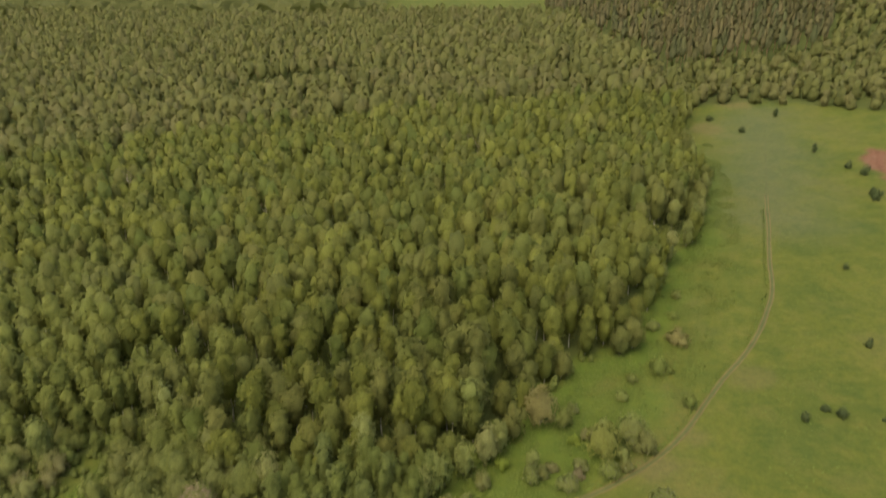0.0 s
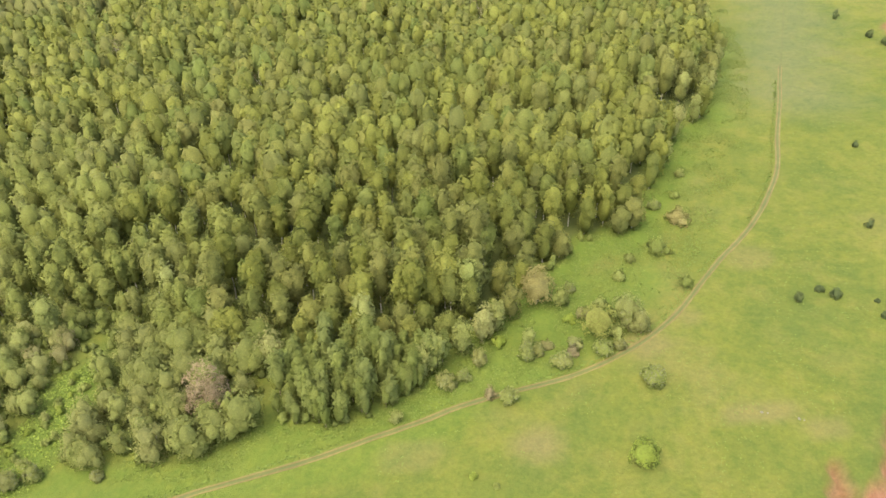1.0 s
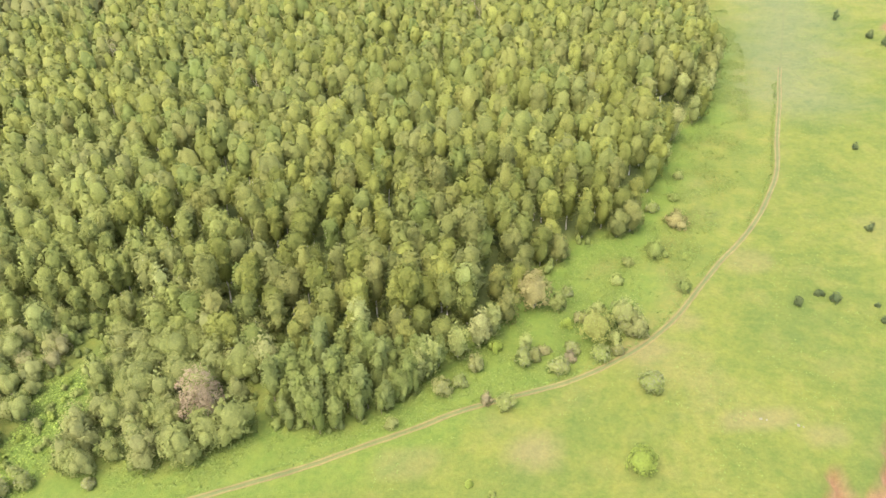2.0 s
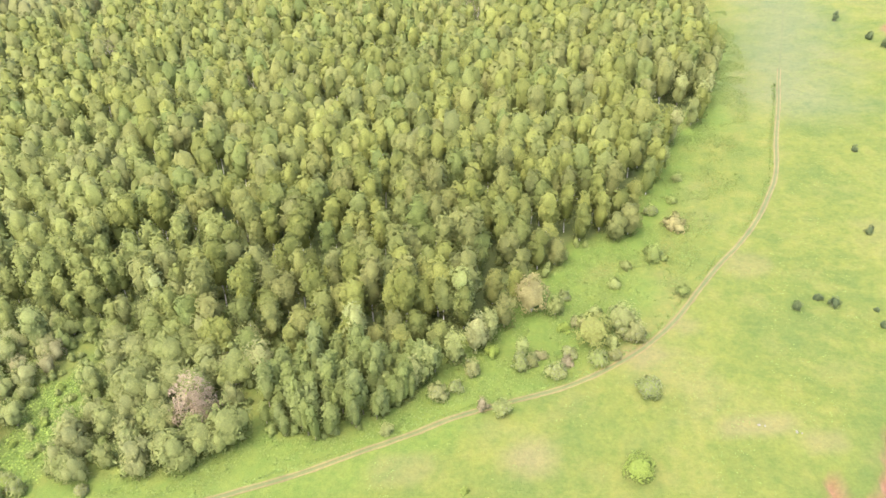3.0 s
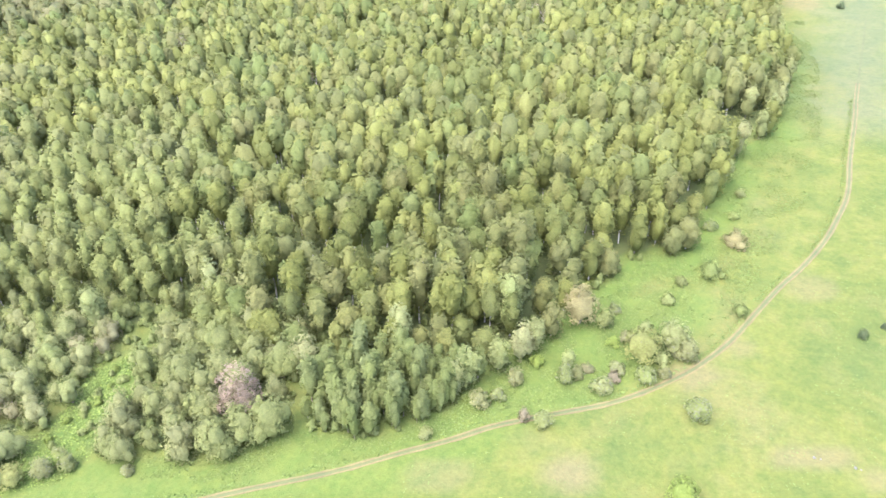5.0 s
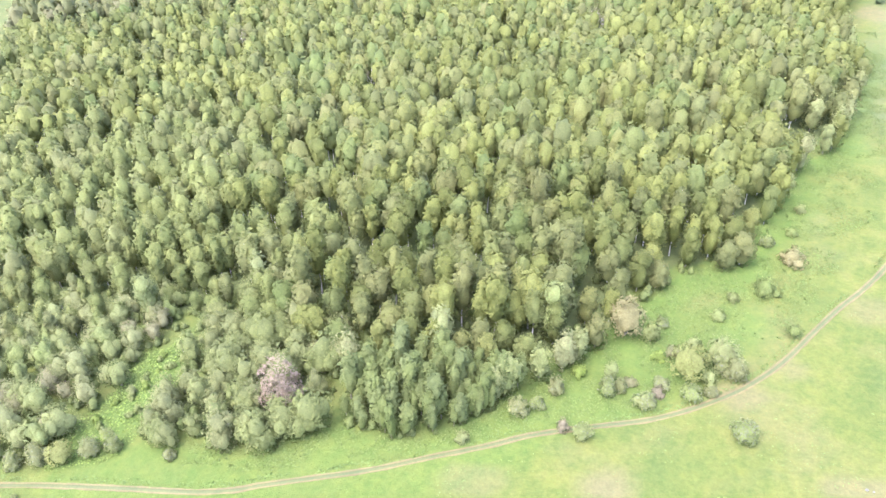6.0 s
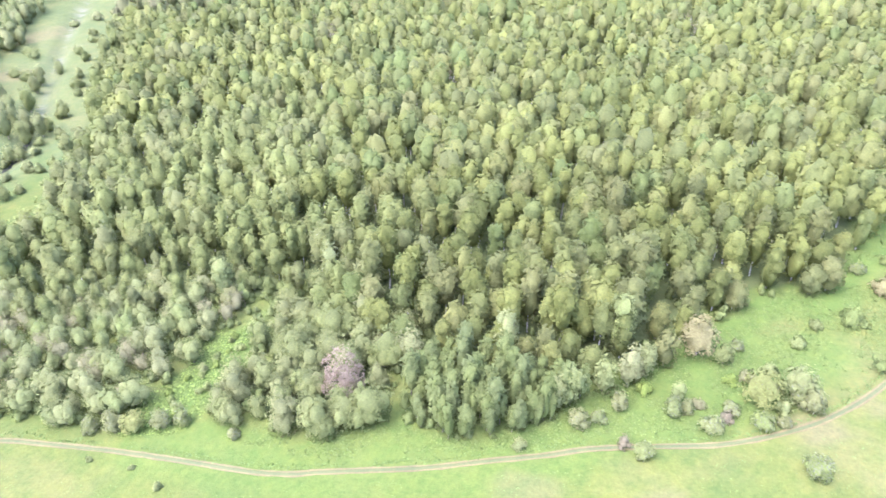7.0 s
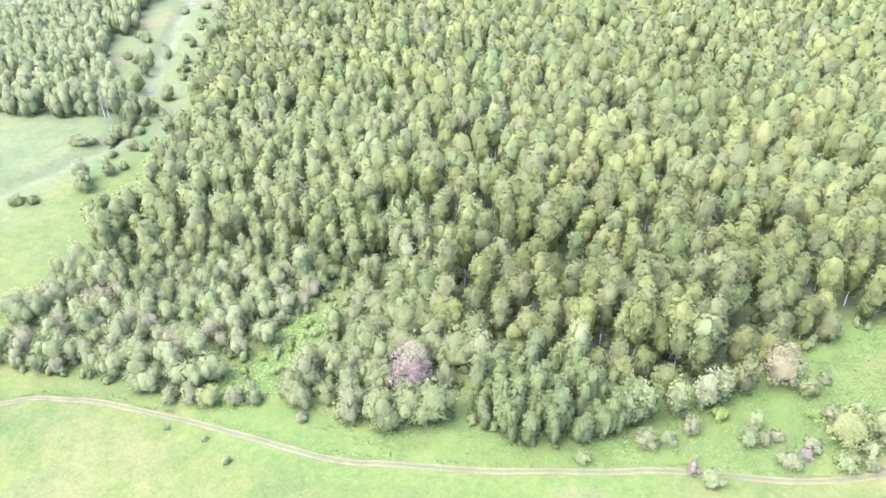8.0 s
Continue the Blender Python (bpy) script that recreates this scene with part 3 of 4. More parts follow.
def remove(things):
    for thing in things:
        for o in list(thing.children_recursive) + [thing]:
            bpy.data.objects.remove(o)


def grove(name, kinds, xs, ys, seed, low, high, label, category, group):
    """Copies of a few plants of one kind over the given places."""
    r = np.random.default_rng(seed)
    for x, y in zip(xs, ys):
        lower = 1 - 0.3 * float(ease(np.array(-x - 45), 0, 25) * ease(np.array(125 - y), 0, 15))
        rise = 1.0
        if name == "birch_tree":
            rise = 0.68 + 0.32 * float(ease(to_line(np.array([x]), np.array([y]), BIRCH_RING[4:17]), 0, 13)[0])
        made = stand(kinds[r.integers(len(kinds))], x, y, r.uniform(0, 6.28), lower * rise ** 0.2 * r.uniform(low, high), rise ** 0.8 * r.uniform(0.93, 1.07))
        tagged(made, label, category, group)
    remove(kinds)


# ---------------------------------------------------------------- birch wood
bx, by = scatter(BIRCH_RING, 5.5, 21)
cx, cy = scatter(BIRCH_RING, 5.2, 23)
outer, inner = np.hypot(bx + 12, by - 30) >= 135, np.hypot(cx + 12, cy - 30) < 135
bx, by = np.concatenate([bx[outer], cx[inner]]), np.concatenate([by[outer], cy[inner]])
gap = fbm(bx, by, 11.0)
OPENINGS = [(-63, 232), (-41, 213), (-83, 239), (-4, 193), (30, 165), (-71, 175), (-73, 135), (-37, 128), (-27, 131), (-60, 106), (-170, 266),
            (-149, 259), (-127, 269), (13, 284), (14, 120), (1, 162)]
keep = gap > 0.26
for x, y in OPENINGS:
    keep &= np.hypot(bx - x, (by - y) / 1.35) > 3.3
bx, by = bx[keep], by[keep]
reach = np.hypot(bx + 12, by - 30)
order = np.argsort(reach)
near, rest = order[:300], order[300:]
r = np.random.default_rng(31)
birches = []
for k in range(12):
    h, w = r.uniform(12.5, 16), r.uniform(4.6, 7.0)
    birches.append(make_tree("birch_tree", r, tree_plan(r, h, w, 7, 3 + k % 3), h, 0.14, 960, 0.39, LEAF_BIRCH, BARK_BIRCH))
skirted = []
for k in range(5):
    h, w = r.uniform(11, 15), r.uniform(4.4, 6.4)
    skirted.append(make_tree("birch_tree", r, tree_plan(r, h, w, 9, 3 + k % 2, 0.04), h, 0.14, 1040, 0.39, LEAF_BIRCH, BARK_BIRCH))
paler = []
for k in range(6):
    h, w = r.uniform(10.5, 14.5), r.uniform(4.2, 6.4)
    paler.append(make_tree("birch_tree", r, tree_plan(r, h, w, 7, 3 + k % 3, 0.14), h, 0.13, 900, 0.39, LEAF_PALE, BARK_BIRCH, core=0.78, fuzz=0.14))
border = to_line(bx[near], by[near], BIRCH_RING[:20]) < 5.5
west = (bx[near] < -46 - 8 * r.random(len(near))) & (by[near] < 140 + 10 * r.random(len(near)))
grove("birch_tree", paler, bx[near][west], by[near][west], 34, 0.82, 1.08, "slim pale green birch in young leaf", "tree", "birches of the wood")
border &= ~west
grove("birch_tree", birches, bx[near][~border & ~west], by[near][~border & ~west], 32, 0.86, 1.1, "tall birch in full green leaf with pale trunk", "tree", "birches of the wood")
grove("birch_tree", skirted, bx[near][border], by[near][border], 33, 0.78, 1.05, "birch at the wood's edge, leafy down to the ground", "tree", "birches of the wood")


def prototypes(kind, count, seed, heads, n, size, trunk=0.14, core=0.85, low=None, detail=0, eggs=3):
    """Lighter plants, for the parts of the woods that lie farther off."""
    out, r = [], np.random.default_rng(seed)
    for _ in range(count):
        if kind == "birch":
            h, w = r.uniform(12, 15.5), r.uniform(5.2, 7.6)
            plan = tree_plan(r, h, w, heads, eggs, low)
        elif kind == "pine":
            h, w = r.uniform(16, 20), r.uniform(4.5, 5.5)
            plan = cone_plan(r, h, w, heads, 0.3)
        elif kind == "low":
            h, w = r.uniform(1.8, 3.6), r.uniform(2.4, 4.0)
            plan = bush_plan(r, h, w, heads, eggs)
        else:
            h, w = r.uniform(8, 10), r.uniform(7, 9)
            plan = bush_plan(r, h, w, heads, eggs)
        s = crown_shape(r, plan, n, size, core, fuzz=0.1, detail=detail)
        if trunk:
            tube(s, [(0, 0, -0.3), (0.2, 0.1, 0.4 * h), (0.1, 0.2, 0.8 * h)], [trunk * 1.2, trunk, trunk * 0.4], 4, slot=1)
        out.append(s.arrays())
    return out


def far_woods(name, protos, xs, ys, seed, leaf, bark, low, high, label, category):
    r = np.random.default_rng(seed)
    s = Shape()
    zs = ground_z(xs, ys)
    for x, y, z in zip(xs, ys, zs):
        a, k = r.uniform(0, 6.28), r.uniform(low, high)
        m = np.array([[math.cos(a), -math.sin(a), 0], [math.sin(a), math.cos(a), 0], [0, 0, r.uniform(0.93, 1.1)]]) * k
        s.place(protos[r.integers(len(protos))], m, np.array([x, y, z - 0.05]), r.random())
    return tagged(new(name, s.mesh(name, [leaf, bark])), label, category, kind="stuff")


dist = np.hypot(bx, by)
middle = rest[(dist[rest] < 360) & (-bx[rest] < 1.3 * by[rest] + 30)]
edge = to_line(bx[middle], by[middle], BIRCH_RING[:27]) < 6.5
inner = middle[~edge]
front, back = inner[dist[inner] < 235], inner[dist[inner] >= 235]
side = (bx[front] < -78 + 12 * (fbm(bx[front], by[front], 14.0) - 0.5)) & (by[front] < 0.9 * -bx[front] + 110)
paling, front = front[side], front[~side]
far_woods("birch_wood", prototypes("birch", 10, 49, 6, 230, 0.56, core=0.86, low=0.14), bx[paling], by[paling], 50, LEAF_PALE, BARK_BIRCH, 0.72, 1.08,
          "paler birch wood on the creek's side", "wood")
far_woods("birch_wood", prototypes("birch", 16, 41, 6, 230, 0.56, core=0.95), bx[front], by[front], 42, LEAF_BIRCH, BARK_BIRCH, 0.84, 1.12,
          "dense birch wood in green leaf", "wood")
far_woods("birch_wood", prototypes("birch", 14, 47, 5, 80, 0.8, core=0.9), bx[back], by[back], 48, LEAF_BIRCH, BARK_BIRCH, 0.84, 1.12,
          "dense birch wood in green leaf, farther from the meadow", "wood")
far_woods("birch_wood_edge", prototypes("birch", 8, 45, 7, 280, 0.58, core=0.86, low=0.03), bx[middle][edge & (bx[middle] > -40)], by[middle][edge & (bx[middle] > -40)], 46, LEAF_BIRCH, BARK_BIRCH, 0.72, 1.05,
          "edge of the birch wood, leafy down to the ground", "wood")
far_woods("birch_wood_edge", prototypes("birch", 8, 45, 7, 280, 0.58, core=0.86, low=0.03), bx[middle][edge & (bx[middle] <= -40)], by[middle][edge & (bx[middle] <= -40)], 62, LEAF_PALE, BARK_BIRCH, 0.6, 1.0,
          "paler edge of the birch wood on the creek's side", "wood")
fx, fy = scatter(BIRCH_RING, 7.2, 22, jitter=0.6)
far = (np.hypot(fx, fy) >= 360) & (np.abs(fx + 60) < 0.72 * fy + 60) & ~(np.hypot((fx + 98) / 44, (fy - 470 - 0.4 * (fx + 98)) / 24) < 1)
far_woods("distant_birch_wood", prototypes("birch", 8, 43, 4, 18, 1.4, 0.0, 0.95, eggs=1), fx[far], fy[far], 44, LEAF_FAR, BARK_BIRCH, 0.85, 1.3,
          "distant birch wood in green leaf", "wood")

# pines and leafy trees of the hill, and the wood beyond the creek
hx, hy = scatter(HILL_RING, 8.6, 51)
mixed = fbm(hx, hy, 60.0) + 0.25 * ease(hx - 230, 0, 60) + 0.3 * ease(395 - hy + 0.15 * hx, 0, 25)
pines = mixed < 0.56
far_woods("pine_wood", prototypes("pine", 6, 52, 6, 40, 1.4, 0.16, 0.9), hx[pines], hy[pines], 53, LEAF_PINE, BARK_PINE, 0.85, 1.15,
          "dark brownish pine wood on the hillside", "wood")
far_woods("hillside_wood", prototypes("bush", 6, 54, 4, 24, 1.6, 0.0, 0.95, eggs=2), hx[~pines], hy[~pines], 55, LEAF_FAR, BARK_GREY, 0.7, 1.25,
          "leafy green trees along the foot of the hill", "wood")
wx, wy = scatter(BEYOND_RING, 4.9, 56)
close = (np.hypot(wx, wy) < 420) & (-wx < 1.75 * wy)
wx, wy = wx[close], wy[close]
# haze is put into the colour here by the paler willow leaves
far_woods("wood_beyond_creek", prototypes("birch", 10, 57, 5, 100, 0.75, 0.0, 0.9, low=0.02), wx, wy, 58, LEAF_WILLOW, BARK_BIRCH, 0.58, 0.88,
          "dense leafy wood beyond the creek, leaf colour paled for haze", "wood")
wx, wy = scatter(BEYOND_RING, 10.0, 59)
close = (np.hypot(wx, wy) >= 420) & (np.hypot(wx, wy) < 900) & (-wx < 1.15 * wy)
far_woods("distant_leafy_wood", prototypes("birch", 4, 60, 4, 16, 2.0, 0.0, 1.0, eggs=2), wx[close], wy[close], 61, LEAF_FAR, BARK_BIRCH, 1.2, 1.6,
          "distant leafy wood", "wood")

# the closed canopy of the woods on the horizon
cxs, cys = np.meshgrid(np.arange(-1300, 1300, 8.0), np.arange(760, 1700, 8.0))
rr = np.random.default_rng(65)
cv = np.stack([cxs + rr.uniform(-3, 3, cxs.shape), cys + rr.uniform(-3, 3, cxs.shape), land(cxs, cys) + rr.uniform(4, 19, cxs.shape)], 2)
open_land = (cxs > -0.072 * cys) & (cxs < 0.135 * cys) & (cys < 1300)
covered = ((cys > 880) | (np.abs(cxs + 40) > 0.55 * cys)) & ~open_land & (np.abs(cxs) < 0.9 * cys)
cell = (covered[:-1, :-1] & covered[1:, 1:] & covered[:-1, 1:] & covered[1:, :-1]).ravel()
nw = cxs.shape[1]
ci = (np.arange(cxs.shape[0] - 1)[:, None] * nw + np.arange(nw - 1)).ravel()[cell]
canopy = Shape().add(cv, tris=np.vstack([np.stack([ci, ci + 1, ci + 1 + nw], 1), np.stack([ci, ci + 1 + nw, ci + nw], 1)]))
tagged(new("horizon_woods", canopy.mesh("horizon_woods", [LEAF_FAR])), "closed green canopy of far woods", "wood", kind="stuff")

# ---------------------------------------------------------------- young aspens at the wood's edge
r = np.random.default_rng(71)
aspens = []
for k in range(7):
    h, w = r.uniform(7.0, 10.5), r.uniform(2.5, 3.5)
    aspens.append(make_tree("aspen_tree", r, tree_plan(r, h, w, 12, 1 + k % 2, 0.05), h, 0.08, 560, 0.32, LEAF_ASPEN, BARK_GREY, limbs=3, fuzz=0.2))
ax, ay = scatter(ASPEN_RING, 2.3, 72)
grove("aspen_tree", aspens, ax, ay, 73, 0.6, 1.15, "slender young aspen with fresh green leaves", "tree", "young aspens at the wood's edge")

# single trees that differ from their neighbours
def lone_tree(name, x, y, h, w, leaf, bark, seed, label, n=620, low=0.05):
    r = np.random.default_rng(seed)
    made = make_tree(name, r, tree_plan(r, h, w, 8, 3, low), h, 0.1, n, 0.38, leaf, bark, core=0.74, limbs=4, fuzz=0.25)
    made.matrix_basis = pose(x, y, z_of(x, y) - 0.05, 0, 0, 31 * seed)
    return tagged(made, label, "tree")


for k, (x, y, h, w) in enumerate([(85, 236, 12, 5.5), (81, 204, 11, 5.5), (64, 178, 11, 5), (60, 175, 9, 5), (7.5, 100.5, 8.5, 5), (3.5, 97.5, 8, 4.6), (-32, 96, 9, 5), (-6, 112, 14, 5), (10, 103, 7.5, 4.4), (97, 258, 11, 5), (99.5, 270, 10, 5), (91, 227, 10, 4.6), (73, 189, 9, 4.6), (78, 198, 10, 4.6), (101, 281, 11, 5), (57, 163, 8, 4.4), (73, 203.5, 11, 6), (77.5, 210.5, 12, 6), (71, 211, 13, 6.4), (81, 218, 12, 6), (75, 218, 13, 6.4)]):
    lone_tree("grey_aspen", x, y, h, w, LEAF_GREY, BARK_GREY, 400 + k, "greyish late-leafing aspen among green trees")
for k, (x, y, h, w) in enumerate([(-15, 101, 13, 4.8), (5, 108, 14, 5), (-2, 93, 9.5, 4.6), (-4, 91.5, 8, 4), (-57, 115, 13, 5), (-79.5, 107.6, 12, 5.2)]):
    lone_tree("light_aspen", x, y, h, w, LEAF_SHRUB, BARK_GREY, 420 + k, "light fresh green aspen among darker trees")


def bare_birch(x, y, h, seed):
    """A dead birch: white trunk with bare rising limbs and thin twigs."""
    r = np.random.default_rng(seed)
    top = new("bare_birch")
    lobes = [(r.uniform(-1.6, 1.6), r.uniform(-1.6, 1.6), h * r.uniform(0.6, 0.95), 0.8, 0.8, 1.2) for _ in range(7)]
    plan = lobes, [lobe + (k,) for k, lobe in enumerate(lobes)]
    part("trunk", stem(r, h, 0.11, lobes, 7).mesh("trunk", [BARK_BIRCH]), top)
    v, qd, _ = sprays(r, plan, 160, 0.5, 0.12, loose=1.2, fuzz=0.3)
    part("twigs", Shape().add(v, qd).mesh("twigs", [LEAF_BROWN]), top, "thin bare greyish twigs")["kind"] = "stuff"
    top.matrix_basis = pose(x, y, z_of(x, y) - 0.05, 0, 0, 17 * seed)
    return tagged(top, "leafless dead birch with white trunk in the wood", "tree", "dead birches in the openings")


for k, (x, y, h) in enumerate([(11, 280, 15), (13, 283, 16), (15, 281, 14), (12, 286, 15), (-7, 286, 14), (-85, 163, 13), (-128, 269, 14), (-126, 266, 13), (-130, 267, 13), (-63, 229, 14), (-41, 210, 14), (-205.3, 165, 10), (-203.6, 165.5, 9)]):
    bare_birch(x, y, h, 440 + k)

# ---------------------------------------------------------------- willows
r = np.random.default_rng(81)
willows = []
for k in range(5):
    h, w = r.uniform(7.2, 9.8), r.uniform(6.2, 8.4)
    willows.append(make_tree("willow_tree", r, bush_plan(r, h, w, 5, 6), h, 0.1, 1050, 0.38, LEAF_WILLOW, BARK_GREY, stems=4, core=0.68, shape=0.7, fuzz=0.25))
wx, wy = scatter(WILLOW_RING, 4.5, 82)
ok = (to_line(wx, wy, GLADE) > 6.2) & (np.hypot(wx + 41.0, wy - 86.5) > 4.2)
grove("willow_tree", willows, wx[ok], wy[ok], 83, 0.6, 1.12, "rounded grey-green willow with many stems", "tree", "willows by the track")
r = np.random.default_rng(91)
greys = []
for k in range(7):
    h, w = r.uniform(7.4, 10.8), r.uniform(5.6, 7.6)
    greys.append(make_tree("grey_willow", r, tree_plan(r, h, w, 6, 4, 0.04), h, 0.1, 740, 0.37, (LEAF_GREY, LEAF_WILLOW, LEAF_GREY, LEAF_DUSKY, LEAF_WILLOW, LEAF_SHRUB, LEAF_GREY)[k], BARK_GREY, stems=4, core=0.66, loose=0.65, shape=0.6, fuzz=0.27))
wx, wy = scatter(WEST_RING, 4.3, 92)
ok = to_line(wx, wy, GLADE) > 5.8
grove("grey_willow", greys, wx[ok], wy[ok], 93, 0.75, 1.25, "greyish half-leafed willow thicket tree with bare twigs", "tree", "grey willows west of the glade")


# low growth that fills the thickets between the taller trees
ux, uy = scatter([(-140, 60), (-75, 64), (-30, 76), (5, 86), (16, 98), (30, 118), (34, 134), (10, 126), (-40, 132), (-100, 130), (-150, 120)], 3.0, 95, jitter=0.6)
grown = inside(ux, uy, WEST_RING) | inside(ux, uy, WILLOW_RING) | inside(ux, uy, ASPEN_RING) | inside(ux, uy, BIRCH_RING) | (inside(ux, uy, WILLOW_RING + WEST_RING) & (uy > 96))
grown |= (ux > -92) & (ux < -56) & (uy > 98) & (uy < 126)
grown &= (to_line(ux, uy, GLADE) > 5.5) & (np.hypot(ux + 41, uy - 82) > 4)
far_woods("undergrowth", prototypes("low", 9, 96, 5, 44, 0.44, 0.0, 0.8, eggs=2), ux[grown], uy[grown], 97, LEAF_ASPEN, BARK_GREY, 0.5, 1.0,
          "tangled green undergrowth between the thicket's trees", "undergrowth")

# ---------------------------------------------------------------- single shrubs and small trees
def shrub(name, x, y, w, h, leaf, seed, label, n=500, size=0.4, blossom=0, heads=12, core=0.66, category="shrub", bark=BARK_GREY, shape=0.9, loose=0.45, fuzz=0.2, dome=False):
    r = np.random.default_rng(seed)
    n, size = int(1.5 * n), 0.75 * size
    made = make_tree(name, r, tree_plan(r, h, w, 2 * heads, 1, 0.0) if dome else bush_plan(r, h, w, max(3, heads // 2), 5 if heads > 8 else 3), h, 0.03 + 0.008 * w, n, size, leaf, bark, core, loose=loose, blossom=blossom, stems=4, shape=shape, fuzz=fuzz)
    made.matrix_basis = pose(x, y, z_of(x, y) - 0.05, 0, 0, 57 * seed)
    return tagged(made, label, category)


shrub("pink_tree", -41.0, 85.5, 8.6, 12.0, LEAF_PINK, 201, "bare pinkish-brown tree with dense fine twigs", 3000, 0.5, core=0, category="tree", shape=0.3, loose=0.7, heads=16)
shrub("yellow_willow", 29.4, 100.4, 7.0, 6.2, LEAF_YELLOW, 202, "round yellowish willow bush on the grass", 900, 0.42, dome=True, core=0.78)
shrub("grey_shrub", 35.2, 103.5, 7.0, 6.4, LEAF_GREY, 203, "tall grey-green shrub beside the yellow willow", 900, 0.42, blossom=130)
shrub("grey_shrub", 37.0, 100.5, 4.6, 4.6, LEAF_WILLOW, 204, "grey-green shrub beside the yellow willow", 500, 0.4, blossom=90)
shrub("bronze_tree", 19.0, 110.5, 6.6, 8.0, LEAF_BRONZE, 205, "small bronze-leaved tree at the wood's edge", 900, 0.45, dome=True, core=0.78, category="tree")
shrub("edge_tree", 13.4, 106.5, 5.2, 8.2, LEAF_BIRCH, 206, "broad green young tree at the wood's edge", 700, 0.45, category="tree")
shrub("edge_shrub", 23.6, 109.5, 4.2, 4.6, LEAF_WILLOW, 207, "grey-green shrub at the wood's edge", 450, 0.4)
shrub("orange_bush", 54.2, 137.5, 6.4, 3.0, LEAF_BRONZE, 208, "low spreading orange-brown bush on the grass", 600, 0.4)
shrub("green_bush", 46.8, 125.5, 5.6, 3.6, LEAF_SHRUB, 209, "rounded green bush in the herb-rich meadow", 600, 0.4)
shrub("dark_bush", 49.3, 112.8, 2.7, 2.5, LEAF_ASPEN, 210, "small dark green bush beside the track", 260, 0.3, dome=True, core=0.78)
shrub("flowering_bush", 36.4, 87.0, 4.0, 3.3, LEAF_SHRUB, 211, "round bush speckled with white blossom", 500, 0.36, dome=True, core=0.78, blossom=260)
shrub("green_bush", 30.9, 70.6, 4.6, 3.8, LEAF_LIME, 212, "bright green round bush in the open meadow", 600, 0.36, dome=True, core=0.78)
shrub("bare_bush", 8.2, 85.6, 2.6, 2.8, LEAF_BROWN, 213, "bare brown bush on the track's verge", 360, 0.3, shape=0.4, core=0.6)
shrub("green_bush", 11.2, 84.6, 3.6, 3.2, LEAF_SHRUB, 214, "green bush on the track's verge", 400, 0.34, blossom=40)
for k, (x, y, w, h) in enumerate([(69, 106, 2.1, 2.2), (76.4, 106.6, 2.7, 2.2), (74.2, 108.8, 2.3, 1.3), (94, 129.4, 2.2, 2.2), (149, 268, 3.0, 4.2), (108.4, 166.5, 2.0, 1.9),
                                 (82.3, 100, 1.6, 1.4), (83.3, 104.5, 1.2, 0.8), (-63, 60, 2.2, 1.8), (-70, 62.4, 1.8, 0.9), (-78.4, 62, 1.5, 1.1)]):
    if k < 8:
        shrub("juniper_bush", x, y, w, h, LEAF_JUNIPER, 220 + k, "small dark juniper bush in the open meadow", 200, 0.28, heads=7)
    else:
        shrub("meadow_bush", x, y, 0.85 * w, 0.8 * h, LEAF_SHRUB, 220 + k, "small green bush in the open meadow", 160, 0.26, heads=7)
for k, (x, y, w, h, leaf) in enumerate([(15.4, 94.6, 3.6, 3.9, LEAF_SHRUB), (17.6, 95.8, 2.8, 2.8, LEAF_WILLOW), (21.8, 92.6, 4.4, 3.0, LEAF_GREY), (6.8, 94.2, 3.4, 3.6, LEAF_WILLOW),
                                       (0.6, 89.0, 4.6, 3.6, LEAF_WILLOW), (3.6, 90.4, 3.0, 2.4, LEAF_SHRUB), (29.4, 94.8, 4.4, 3.0, LEAF_SHRUB), (24.6, 97.4, 3.2, 2.0, LEAF_GREY),
                                       (32.6, 96.0, 2.6, 2.0, LEAF_WILLOW), (26.2, 113.8, 3.0, 2.0, LEAF_SHRUB), (50.5, 143.5, 4.0, 2.6, LEAF_SHRUB)]):
    shrub("verge_shrub", x, y, w, h, leaf, 240 + k, "pale green shrub on the grassy verge of the wood", 380, 0.36, blossom=110 if leaf is not LEAF_WILLOW else 40)
for k, (x, y, w, h, leaf) in enumerate([(16.1, 98.0, 3.4, 4.6, LEAF_SHRUB), (32.9, 99.0, 3.4, 3.0, LEAF_SHRUB), (24.0, 95.2, 3.0, 1.7, LEAF_BROWN), (19.4, 97.6, 2.8, 1.6, LEAF_DUSKY), (27.6, 106.0, 3.4, 1.9, LEAF_DUSKY),
                                       (31.2, 108.6, 3.8, 2.0, LEAF_SHRUB), (24.8, 104.6, 3.0, 1.8, LEAF_LIME), (4.7, 69.2, 1.5, 1.1, LEAF_LIME), (8.1, 67.1, 1.3, 0.9, LEAF_SHRUB), (36.6, 117.0, 3.6, 2.2, LEAF_SHRUB),
                                       (40.4, 123.0, 3.2, 1.9, LEAF_WILLOW), (10.6, 98.8, 3.0, 2.6, LEAF_LIME), (-8.0, 81.6, 2.8, 2.2, LEAF_SHRUB), (56.6, 147.5, 3.2, 1.8, LEAF_SHRUB), (60.5, 158.0, 3.4, 2.0, LEAF_SHRUB)]):
    shrub("low_shrub", x, y, w, h, leaf, 680 + k, "low soft shrub among the tall grass", 260, 0.34)
shrub("lime_bush", -75.0, 69.6, 4.2, 4.4, LEAF_YELLOW, 260, "bright yellow-green bush at the thicket's edge", 500, 0.38, dome=True, core=0.78)
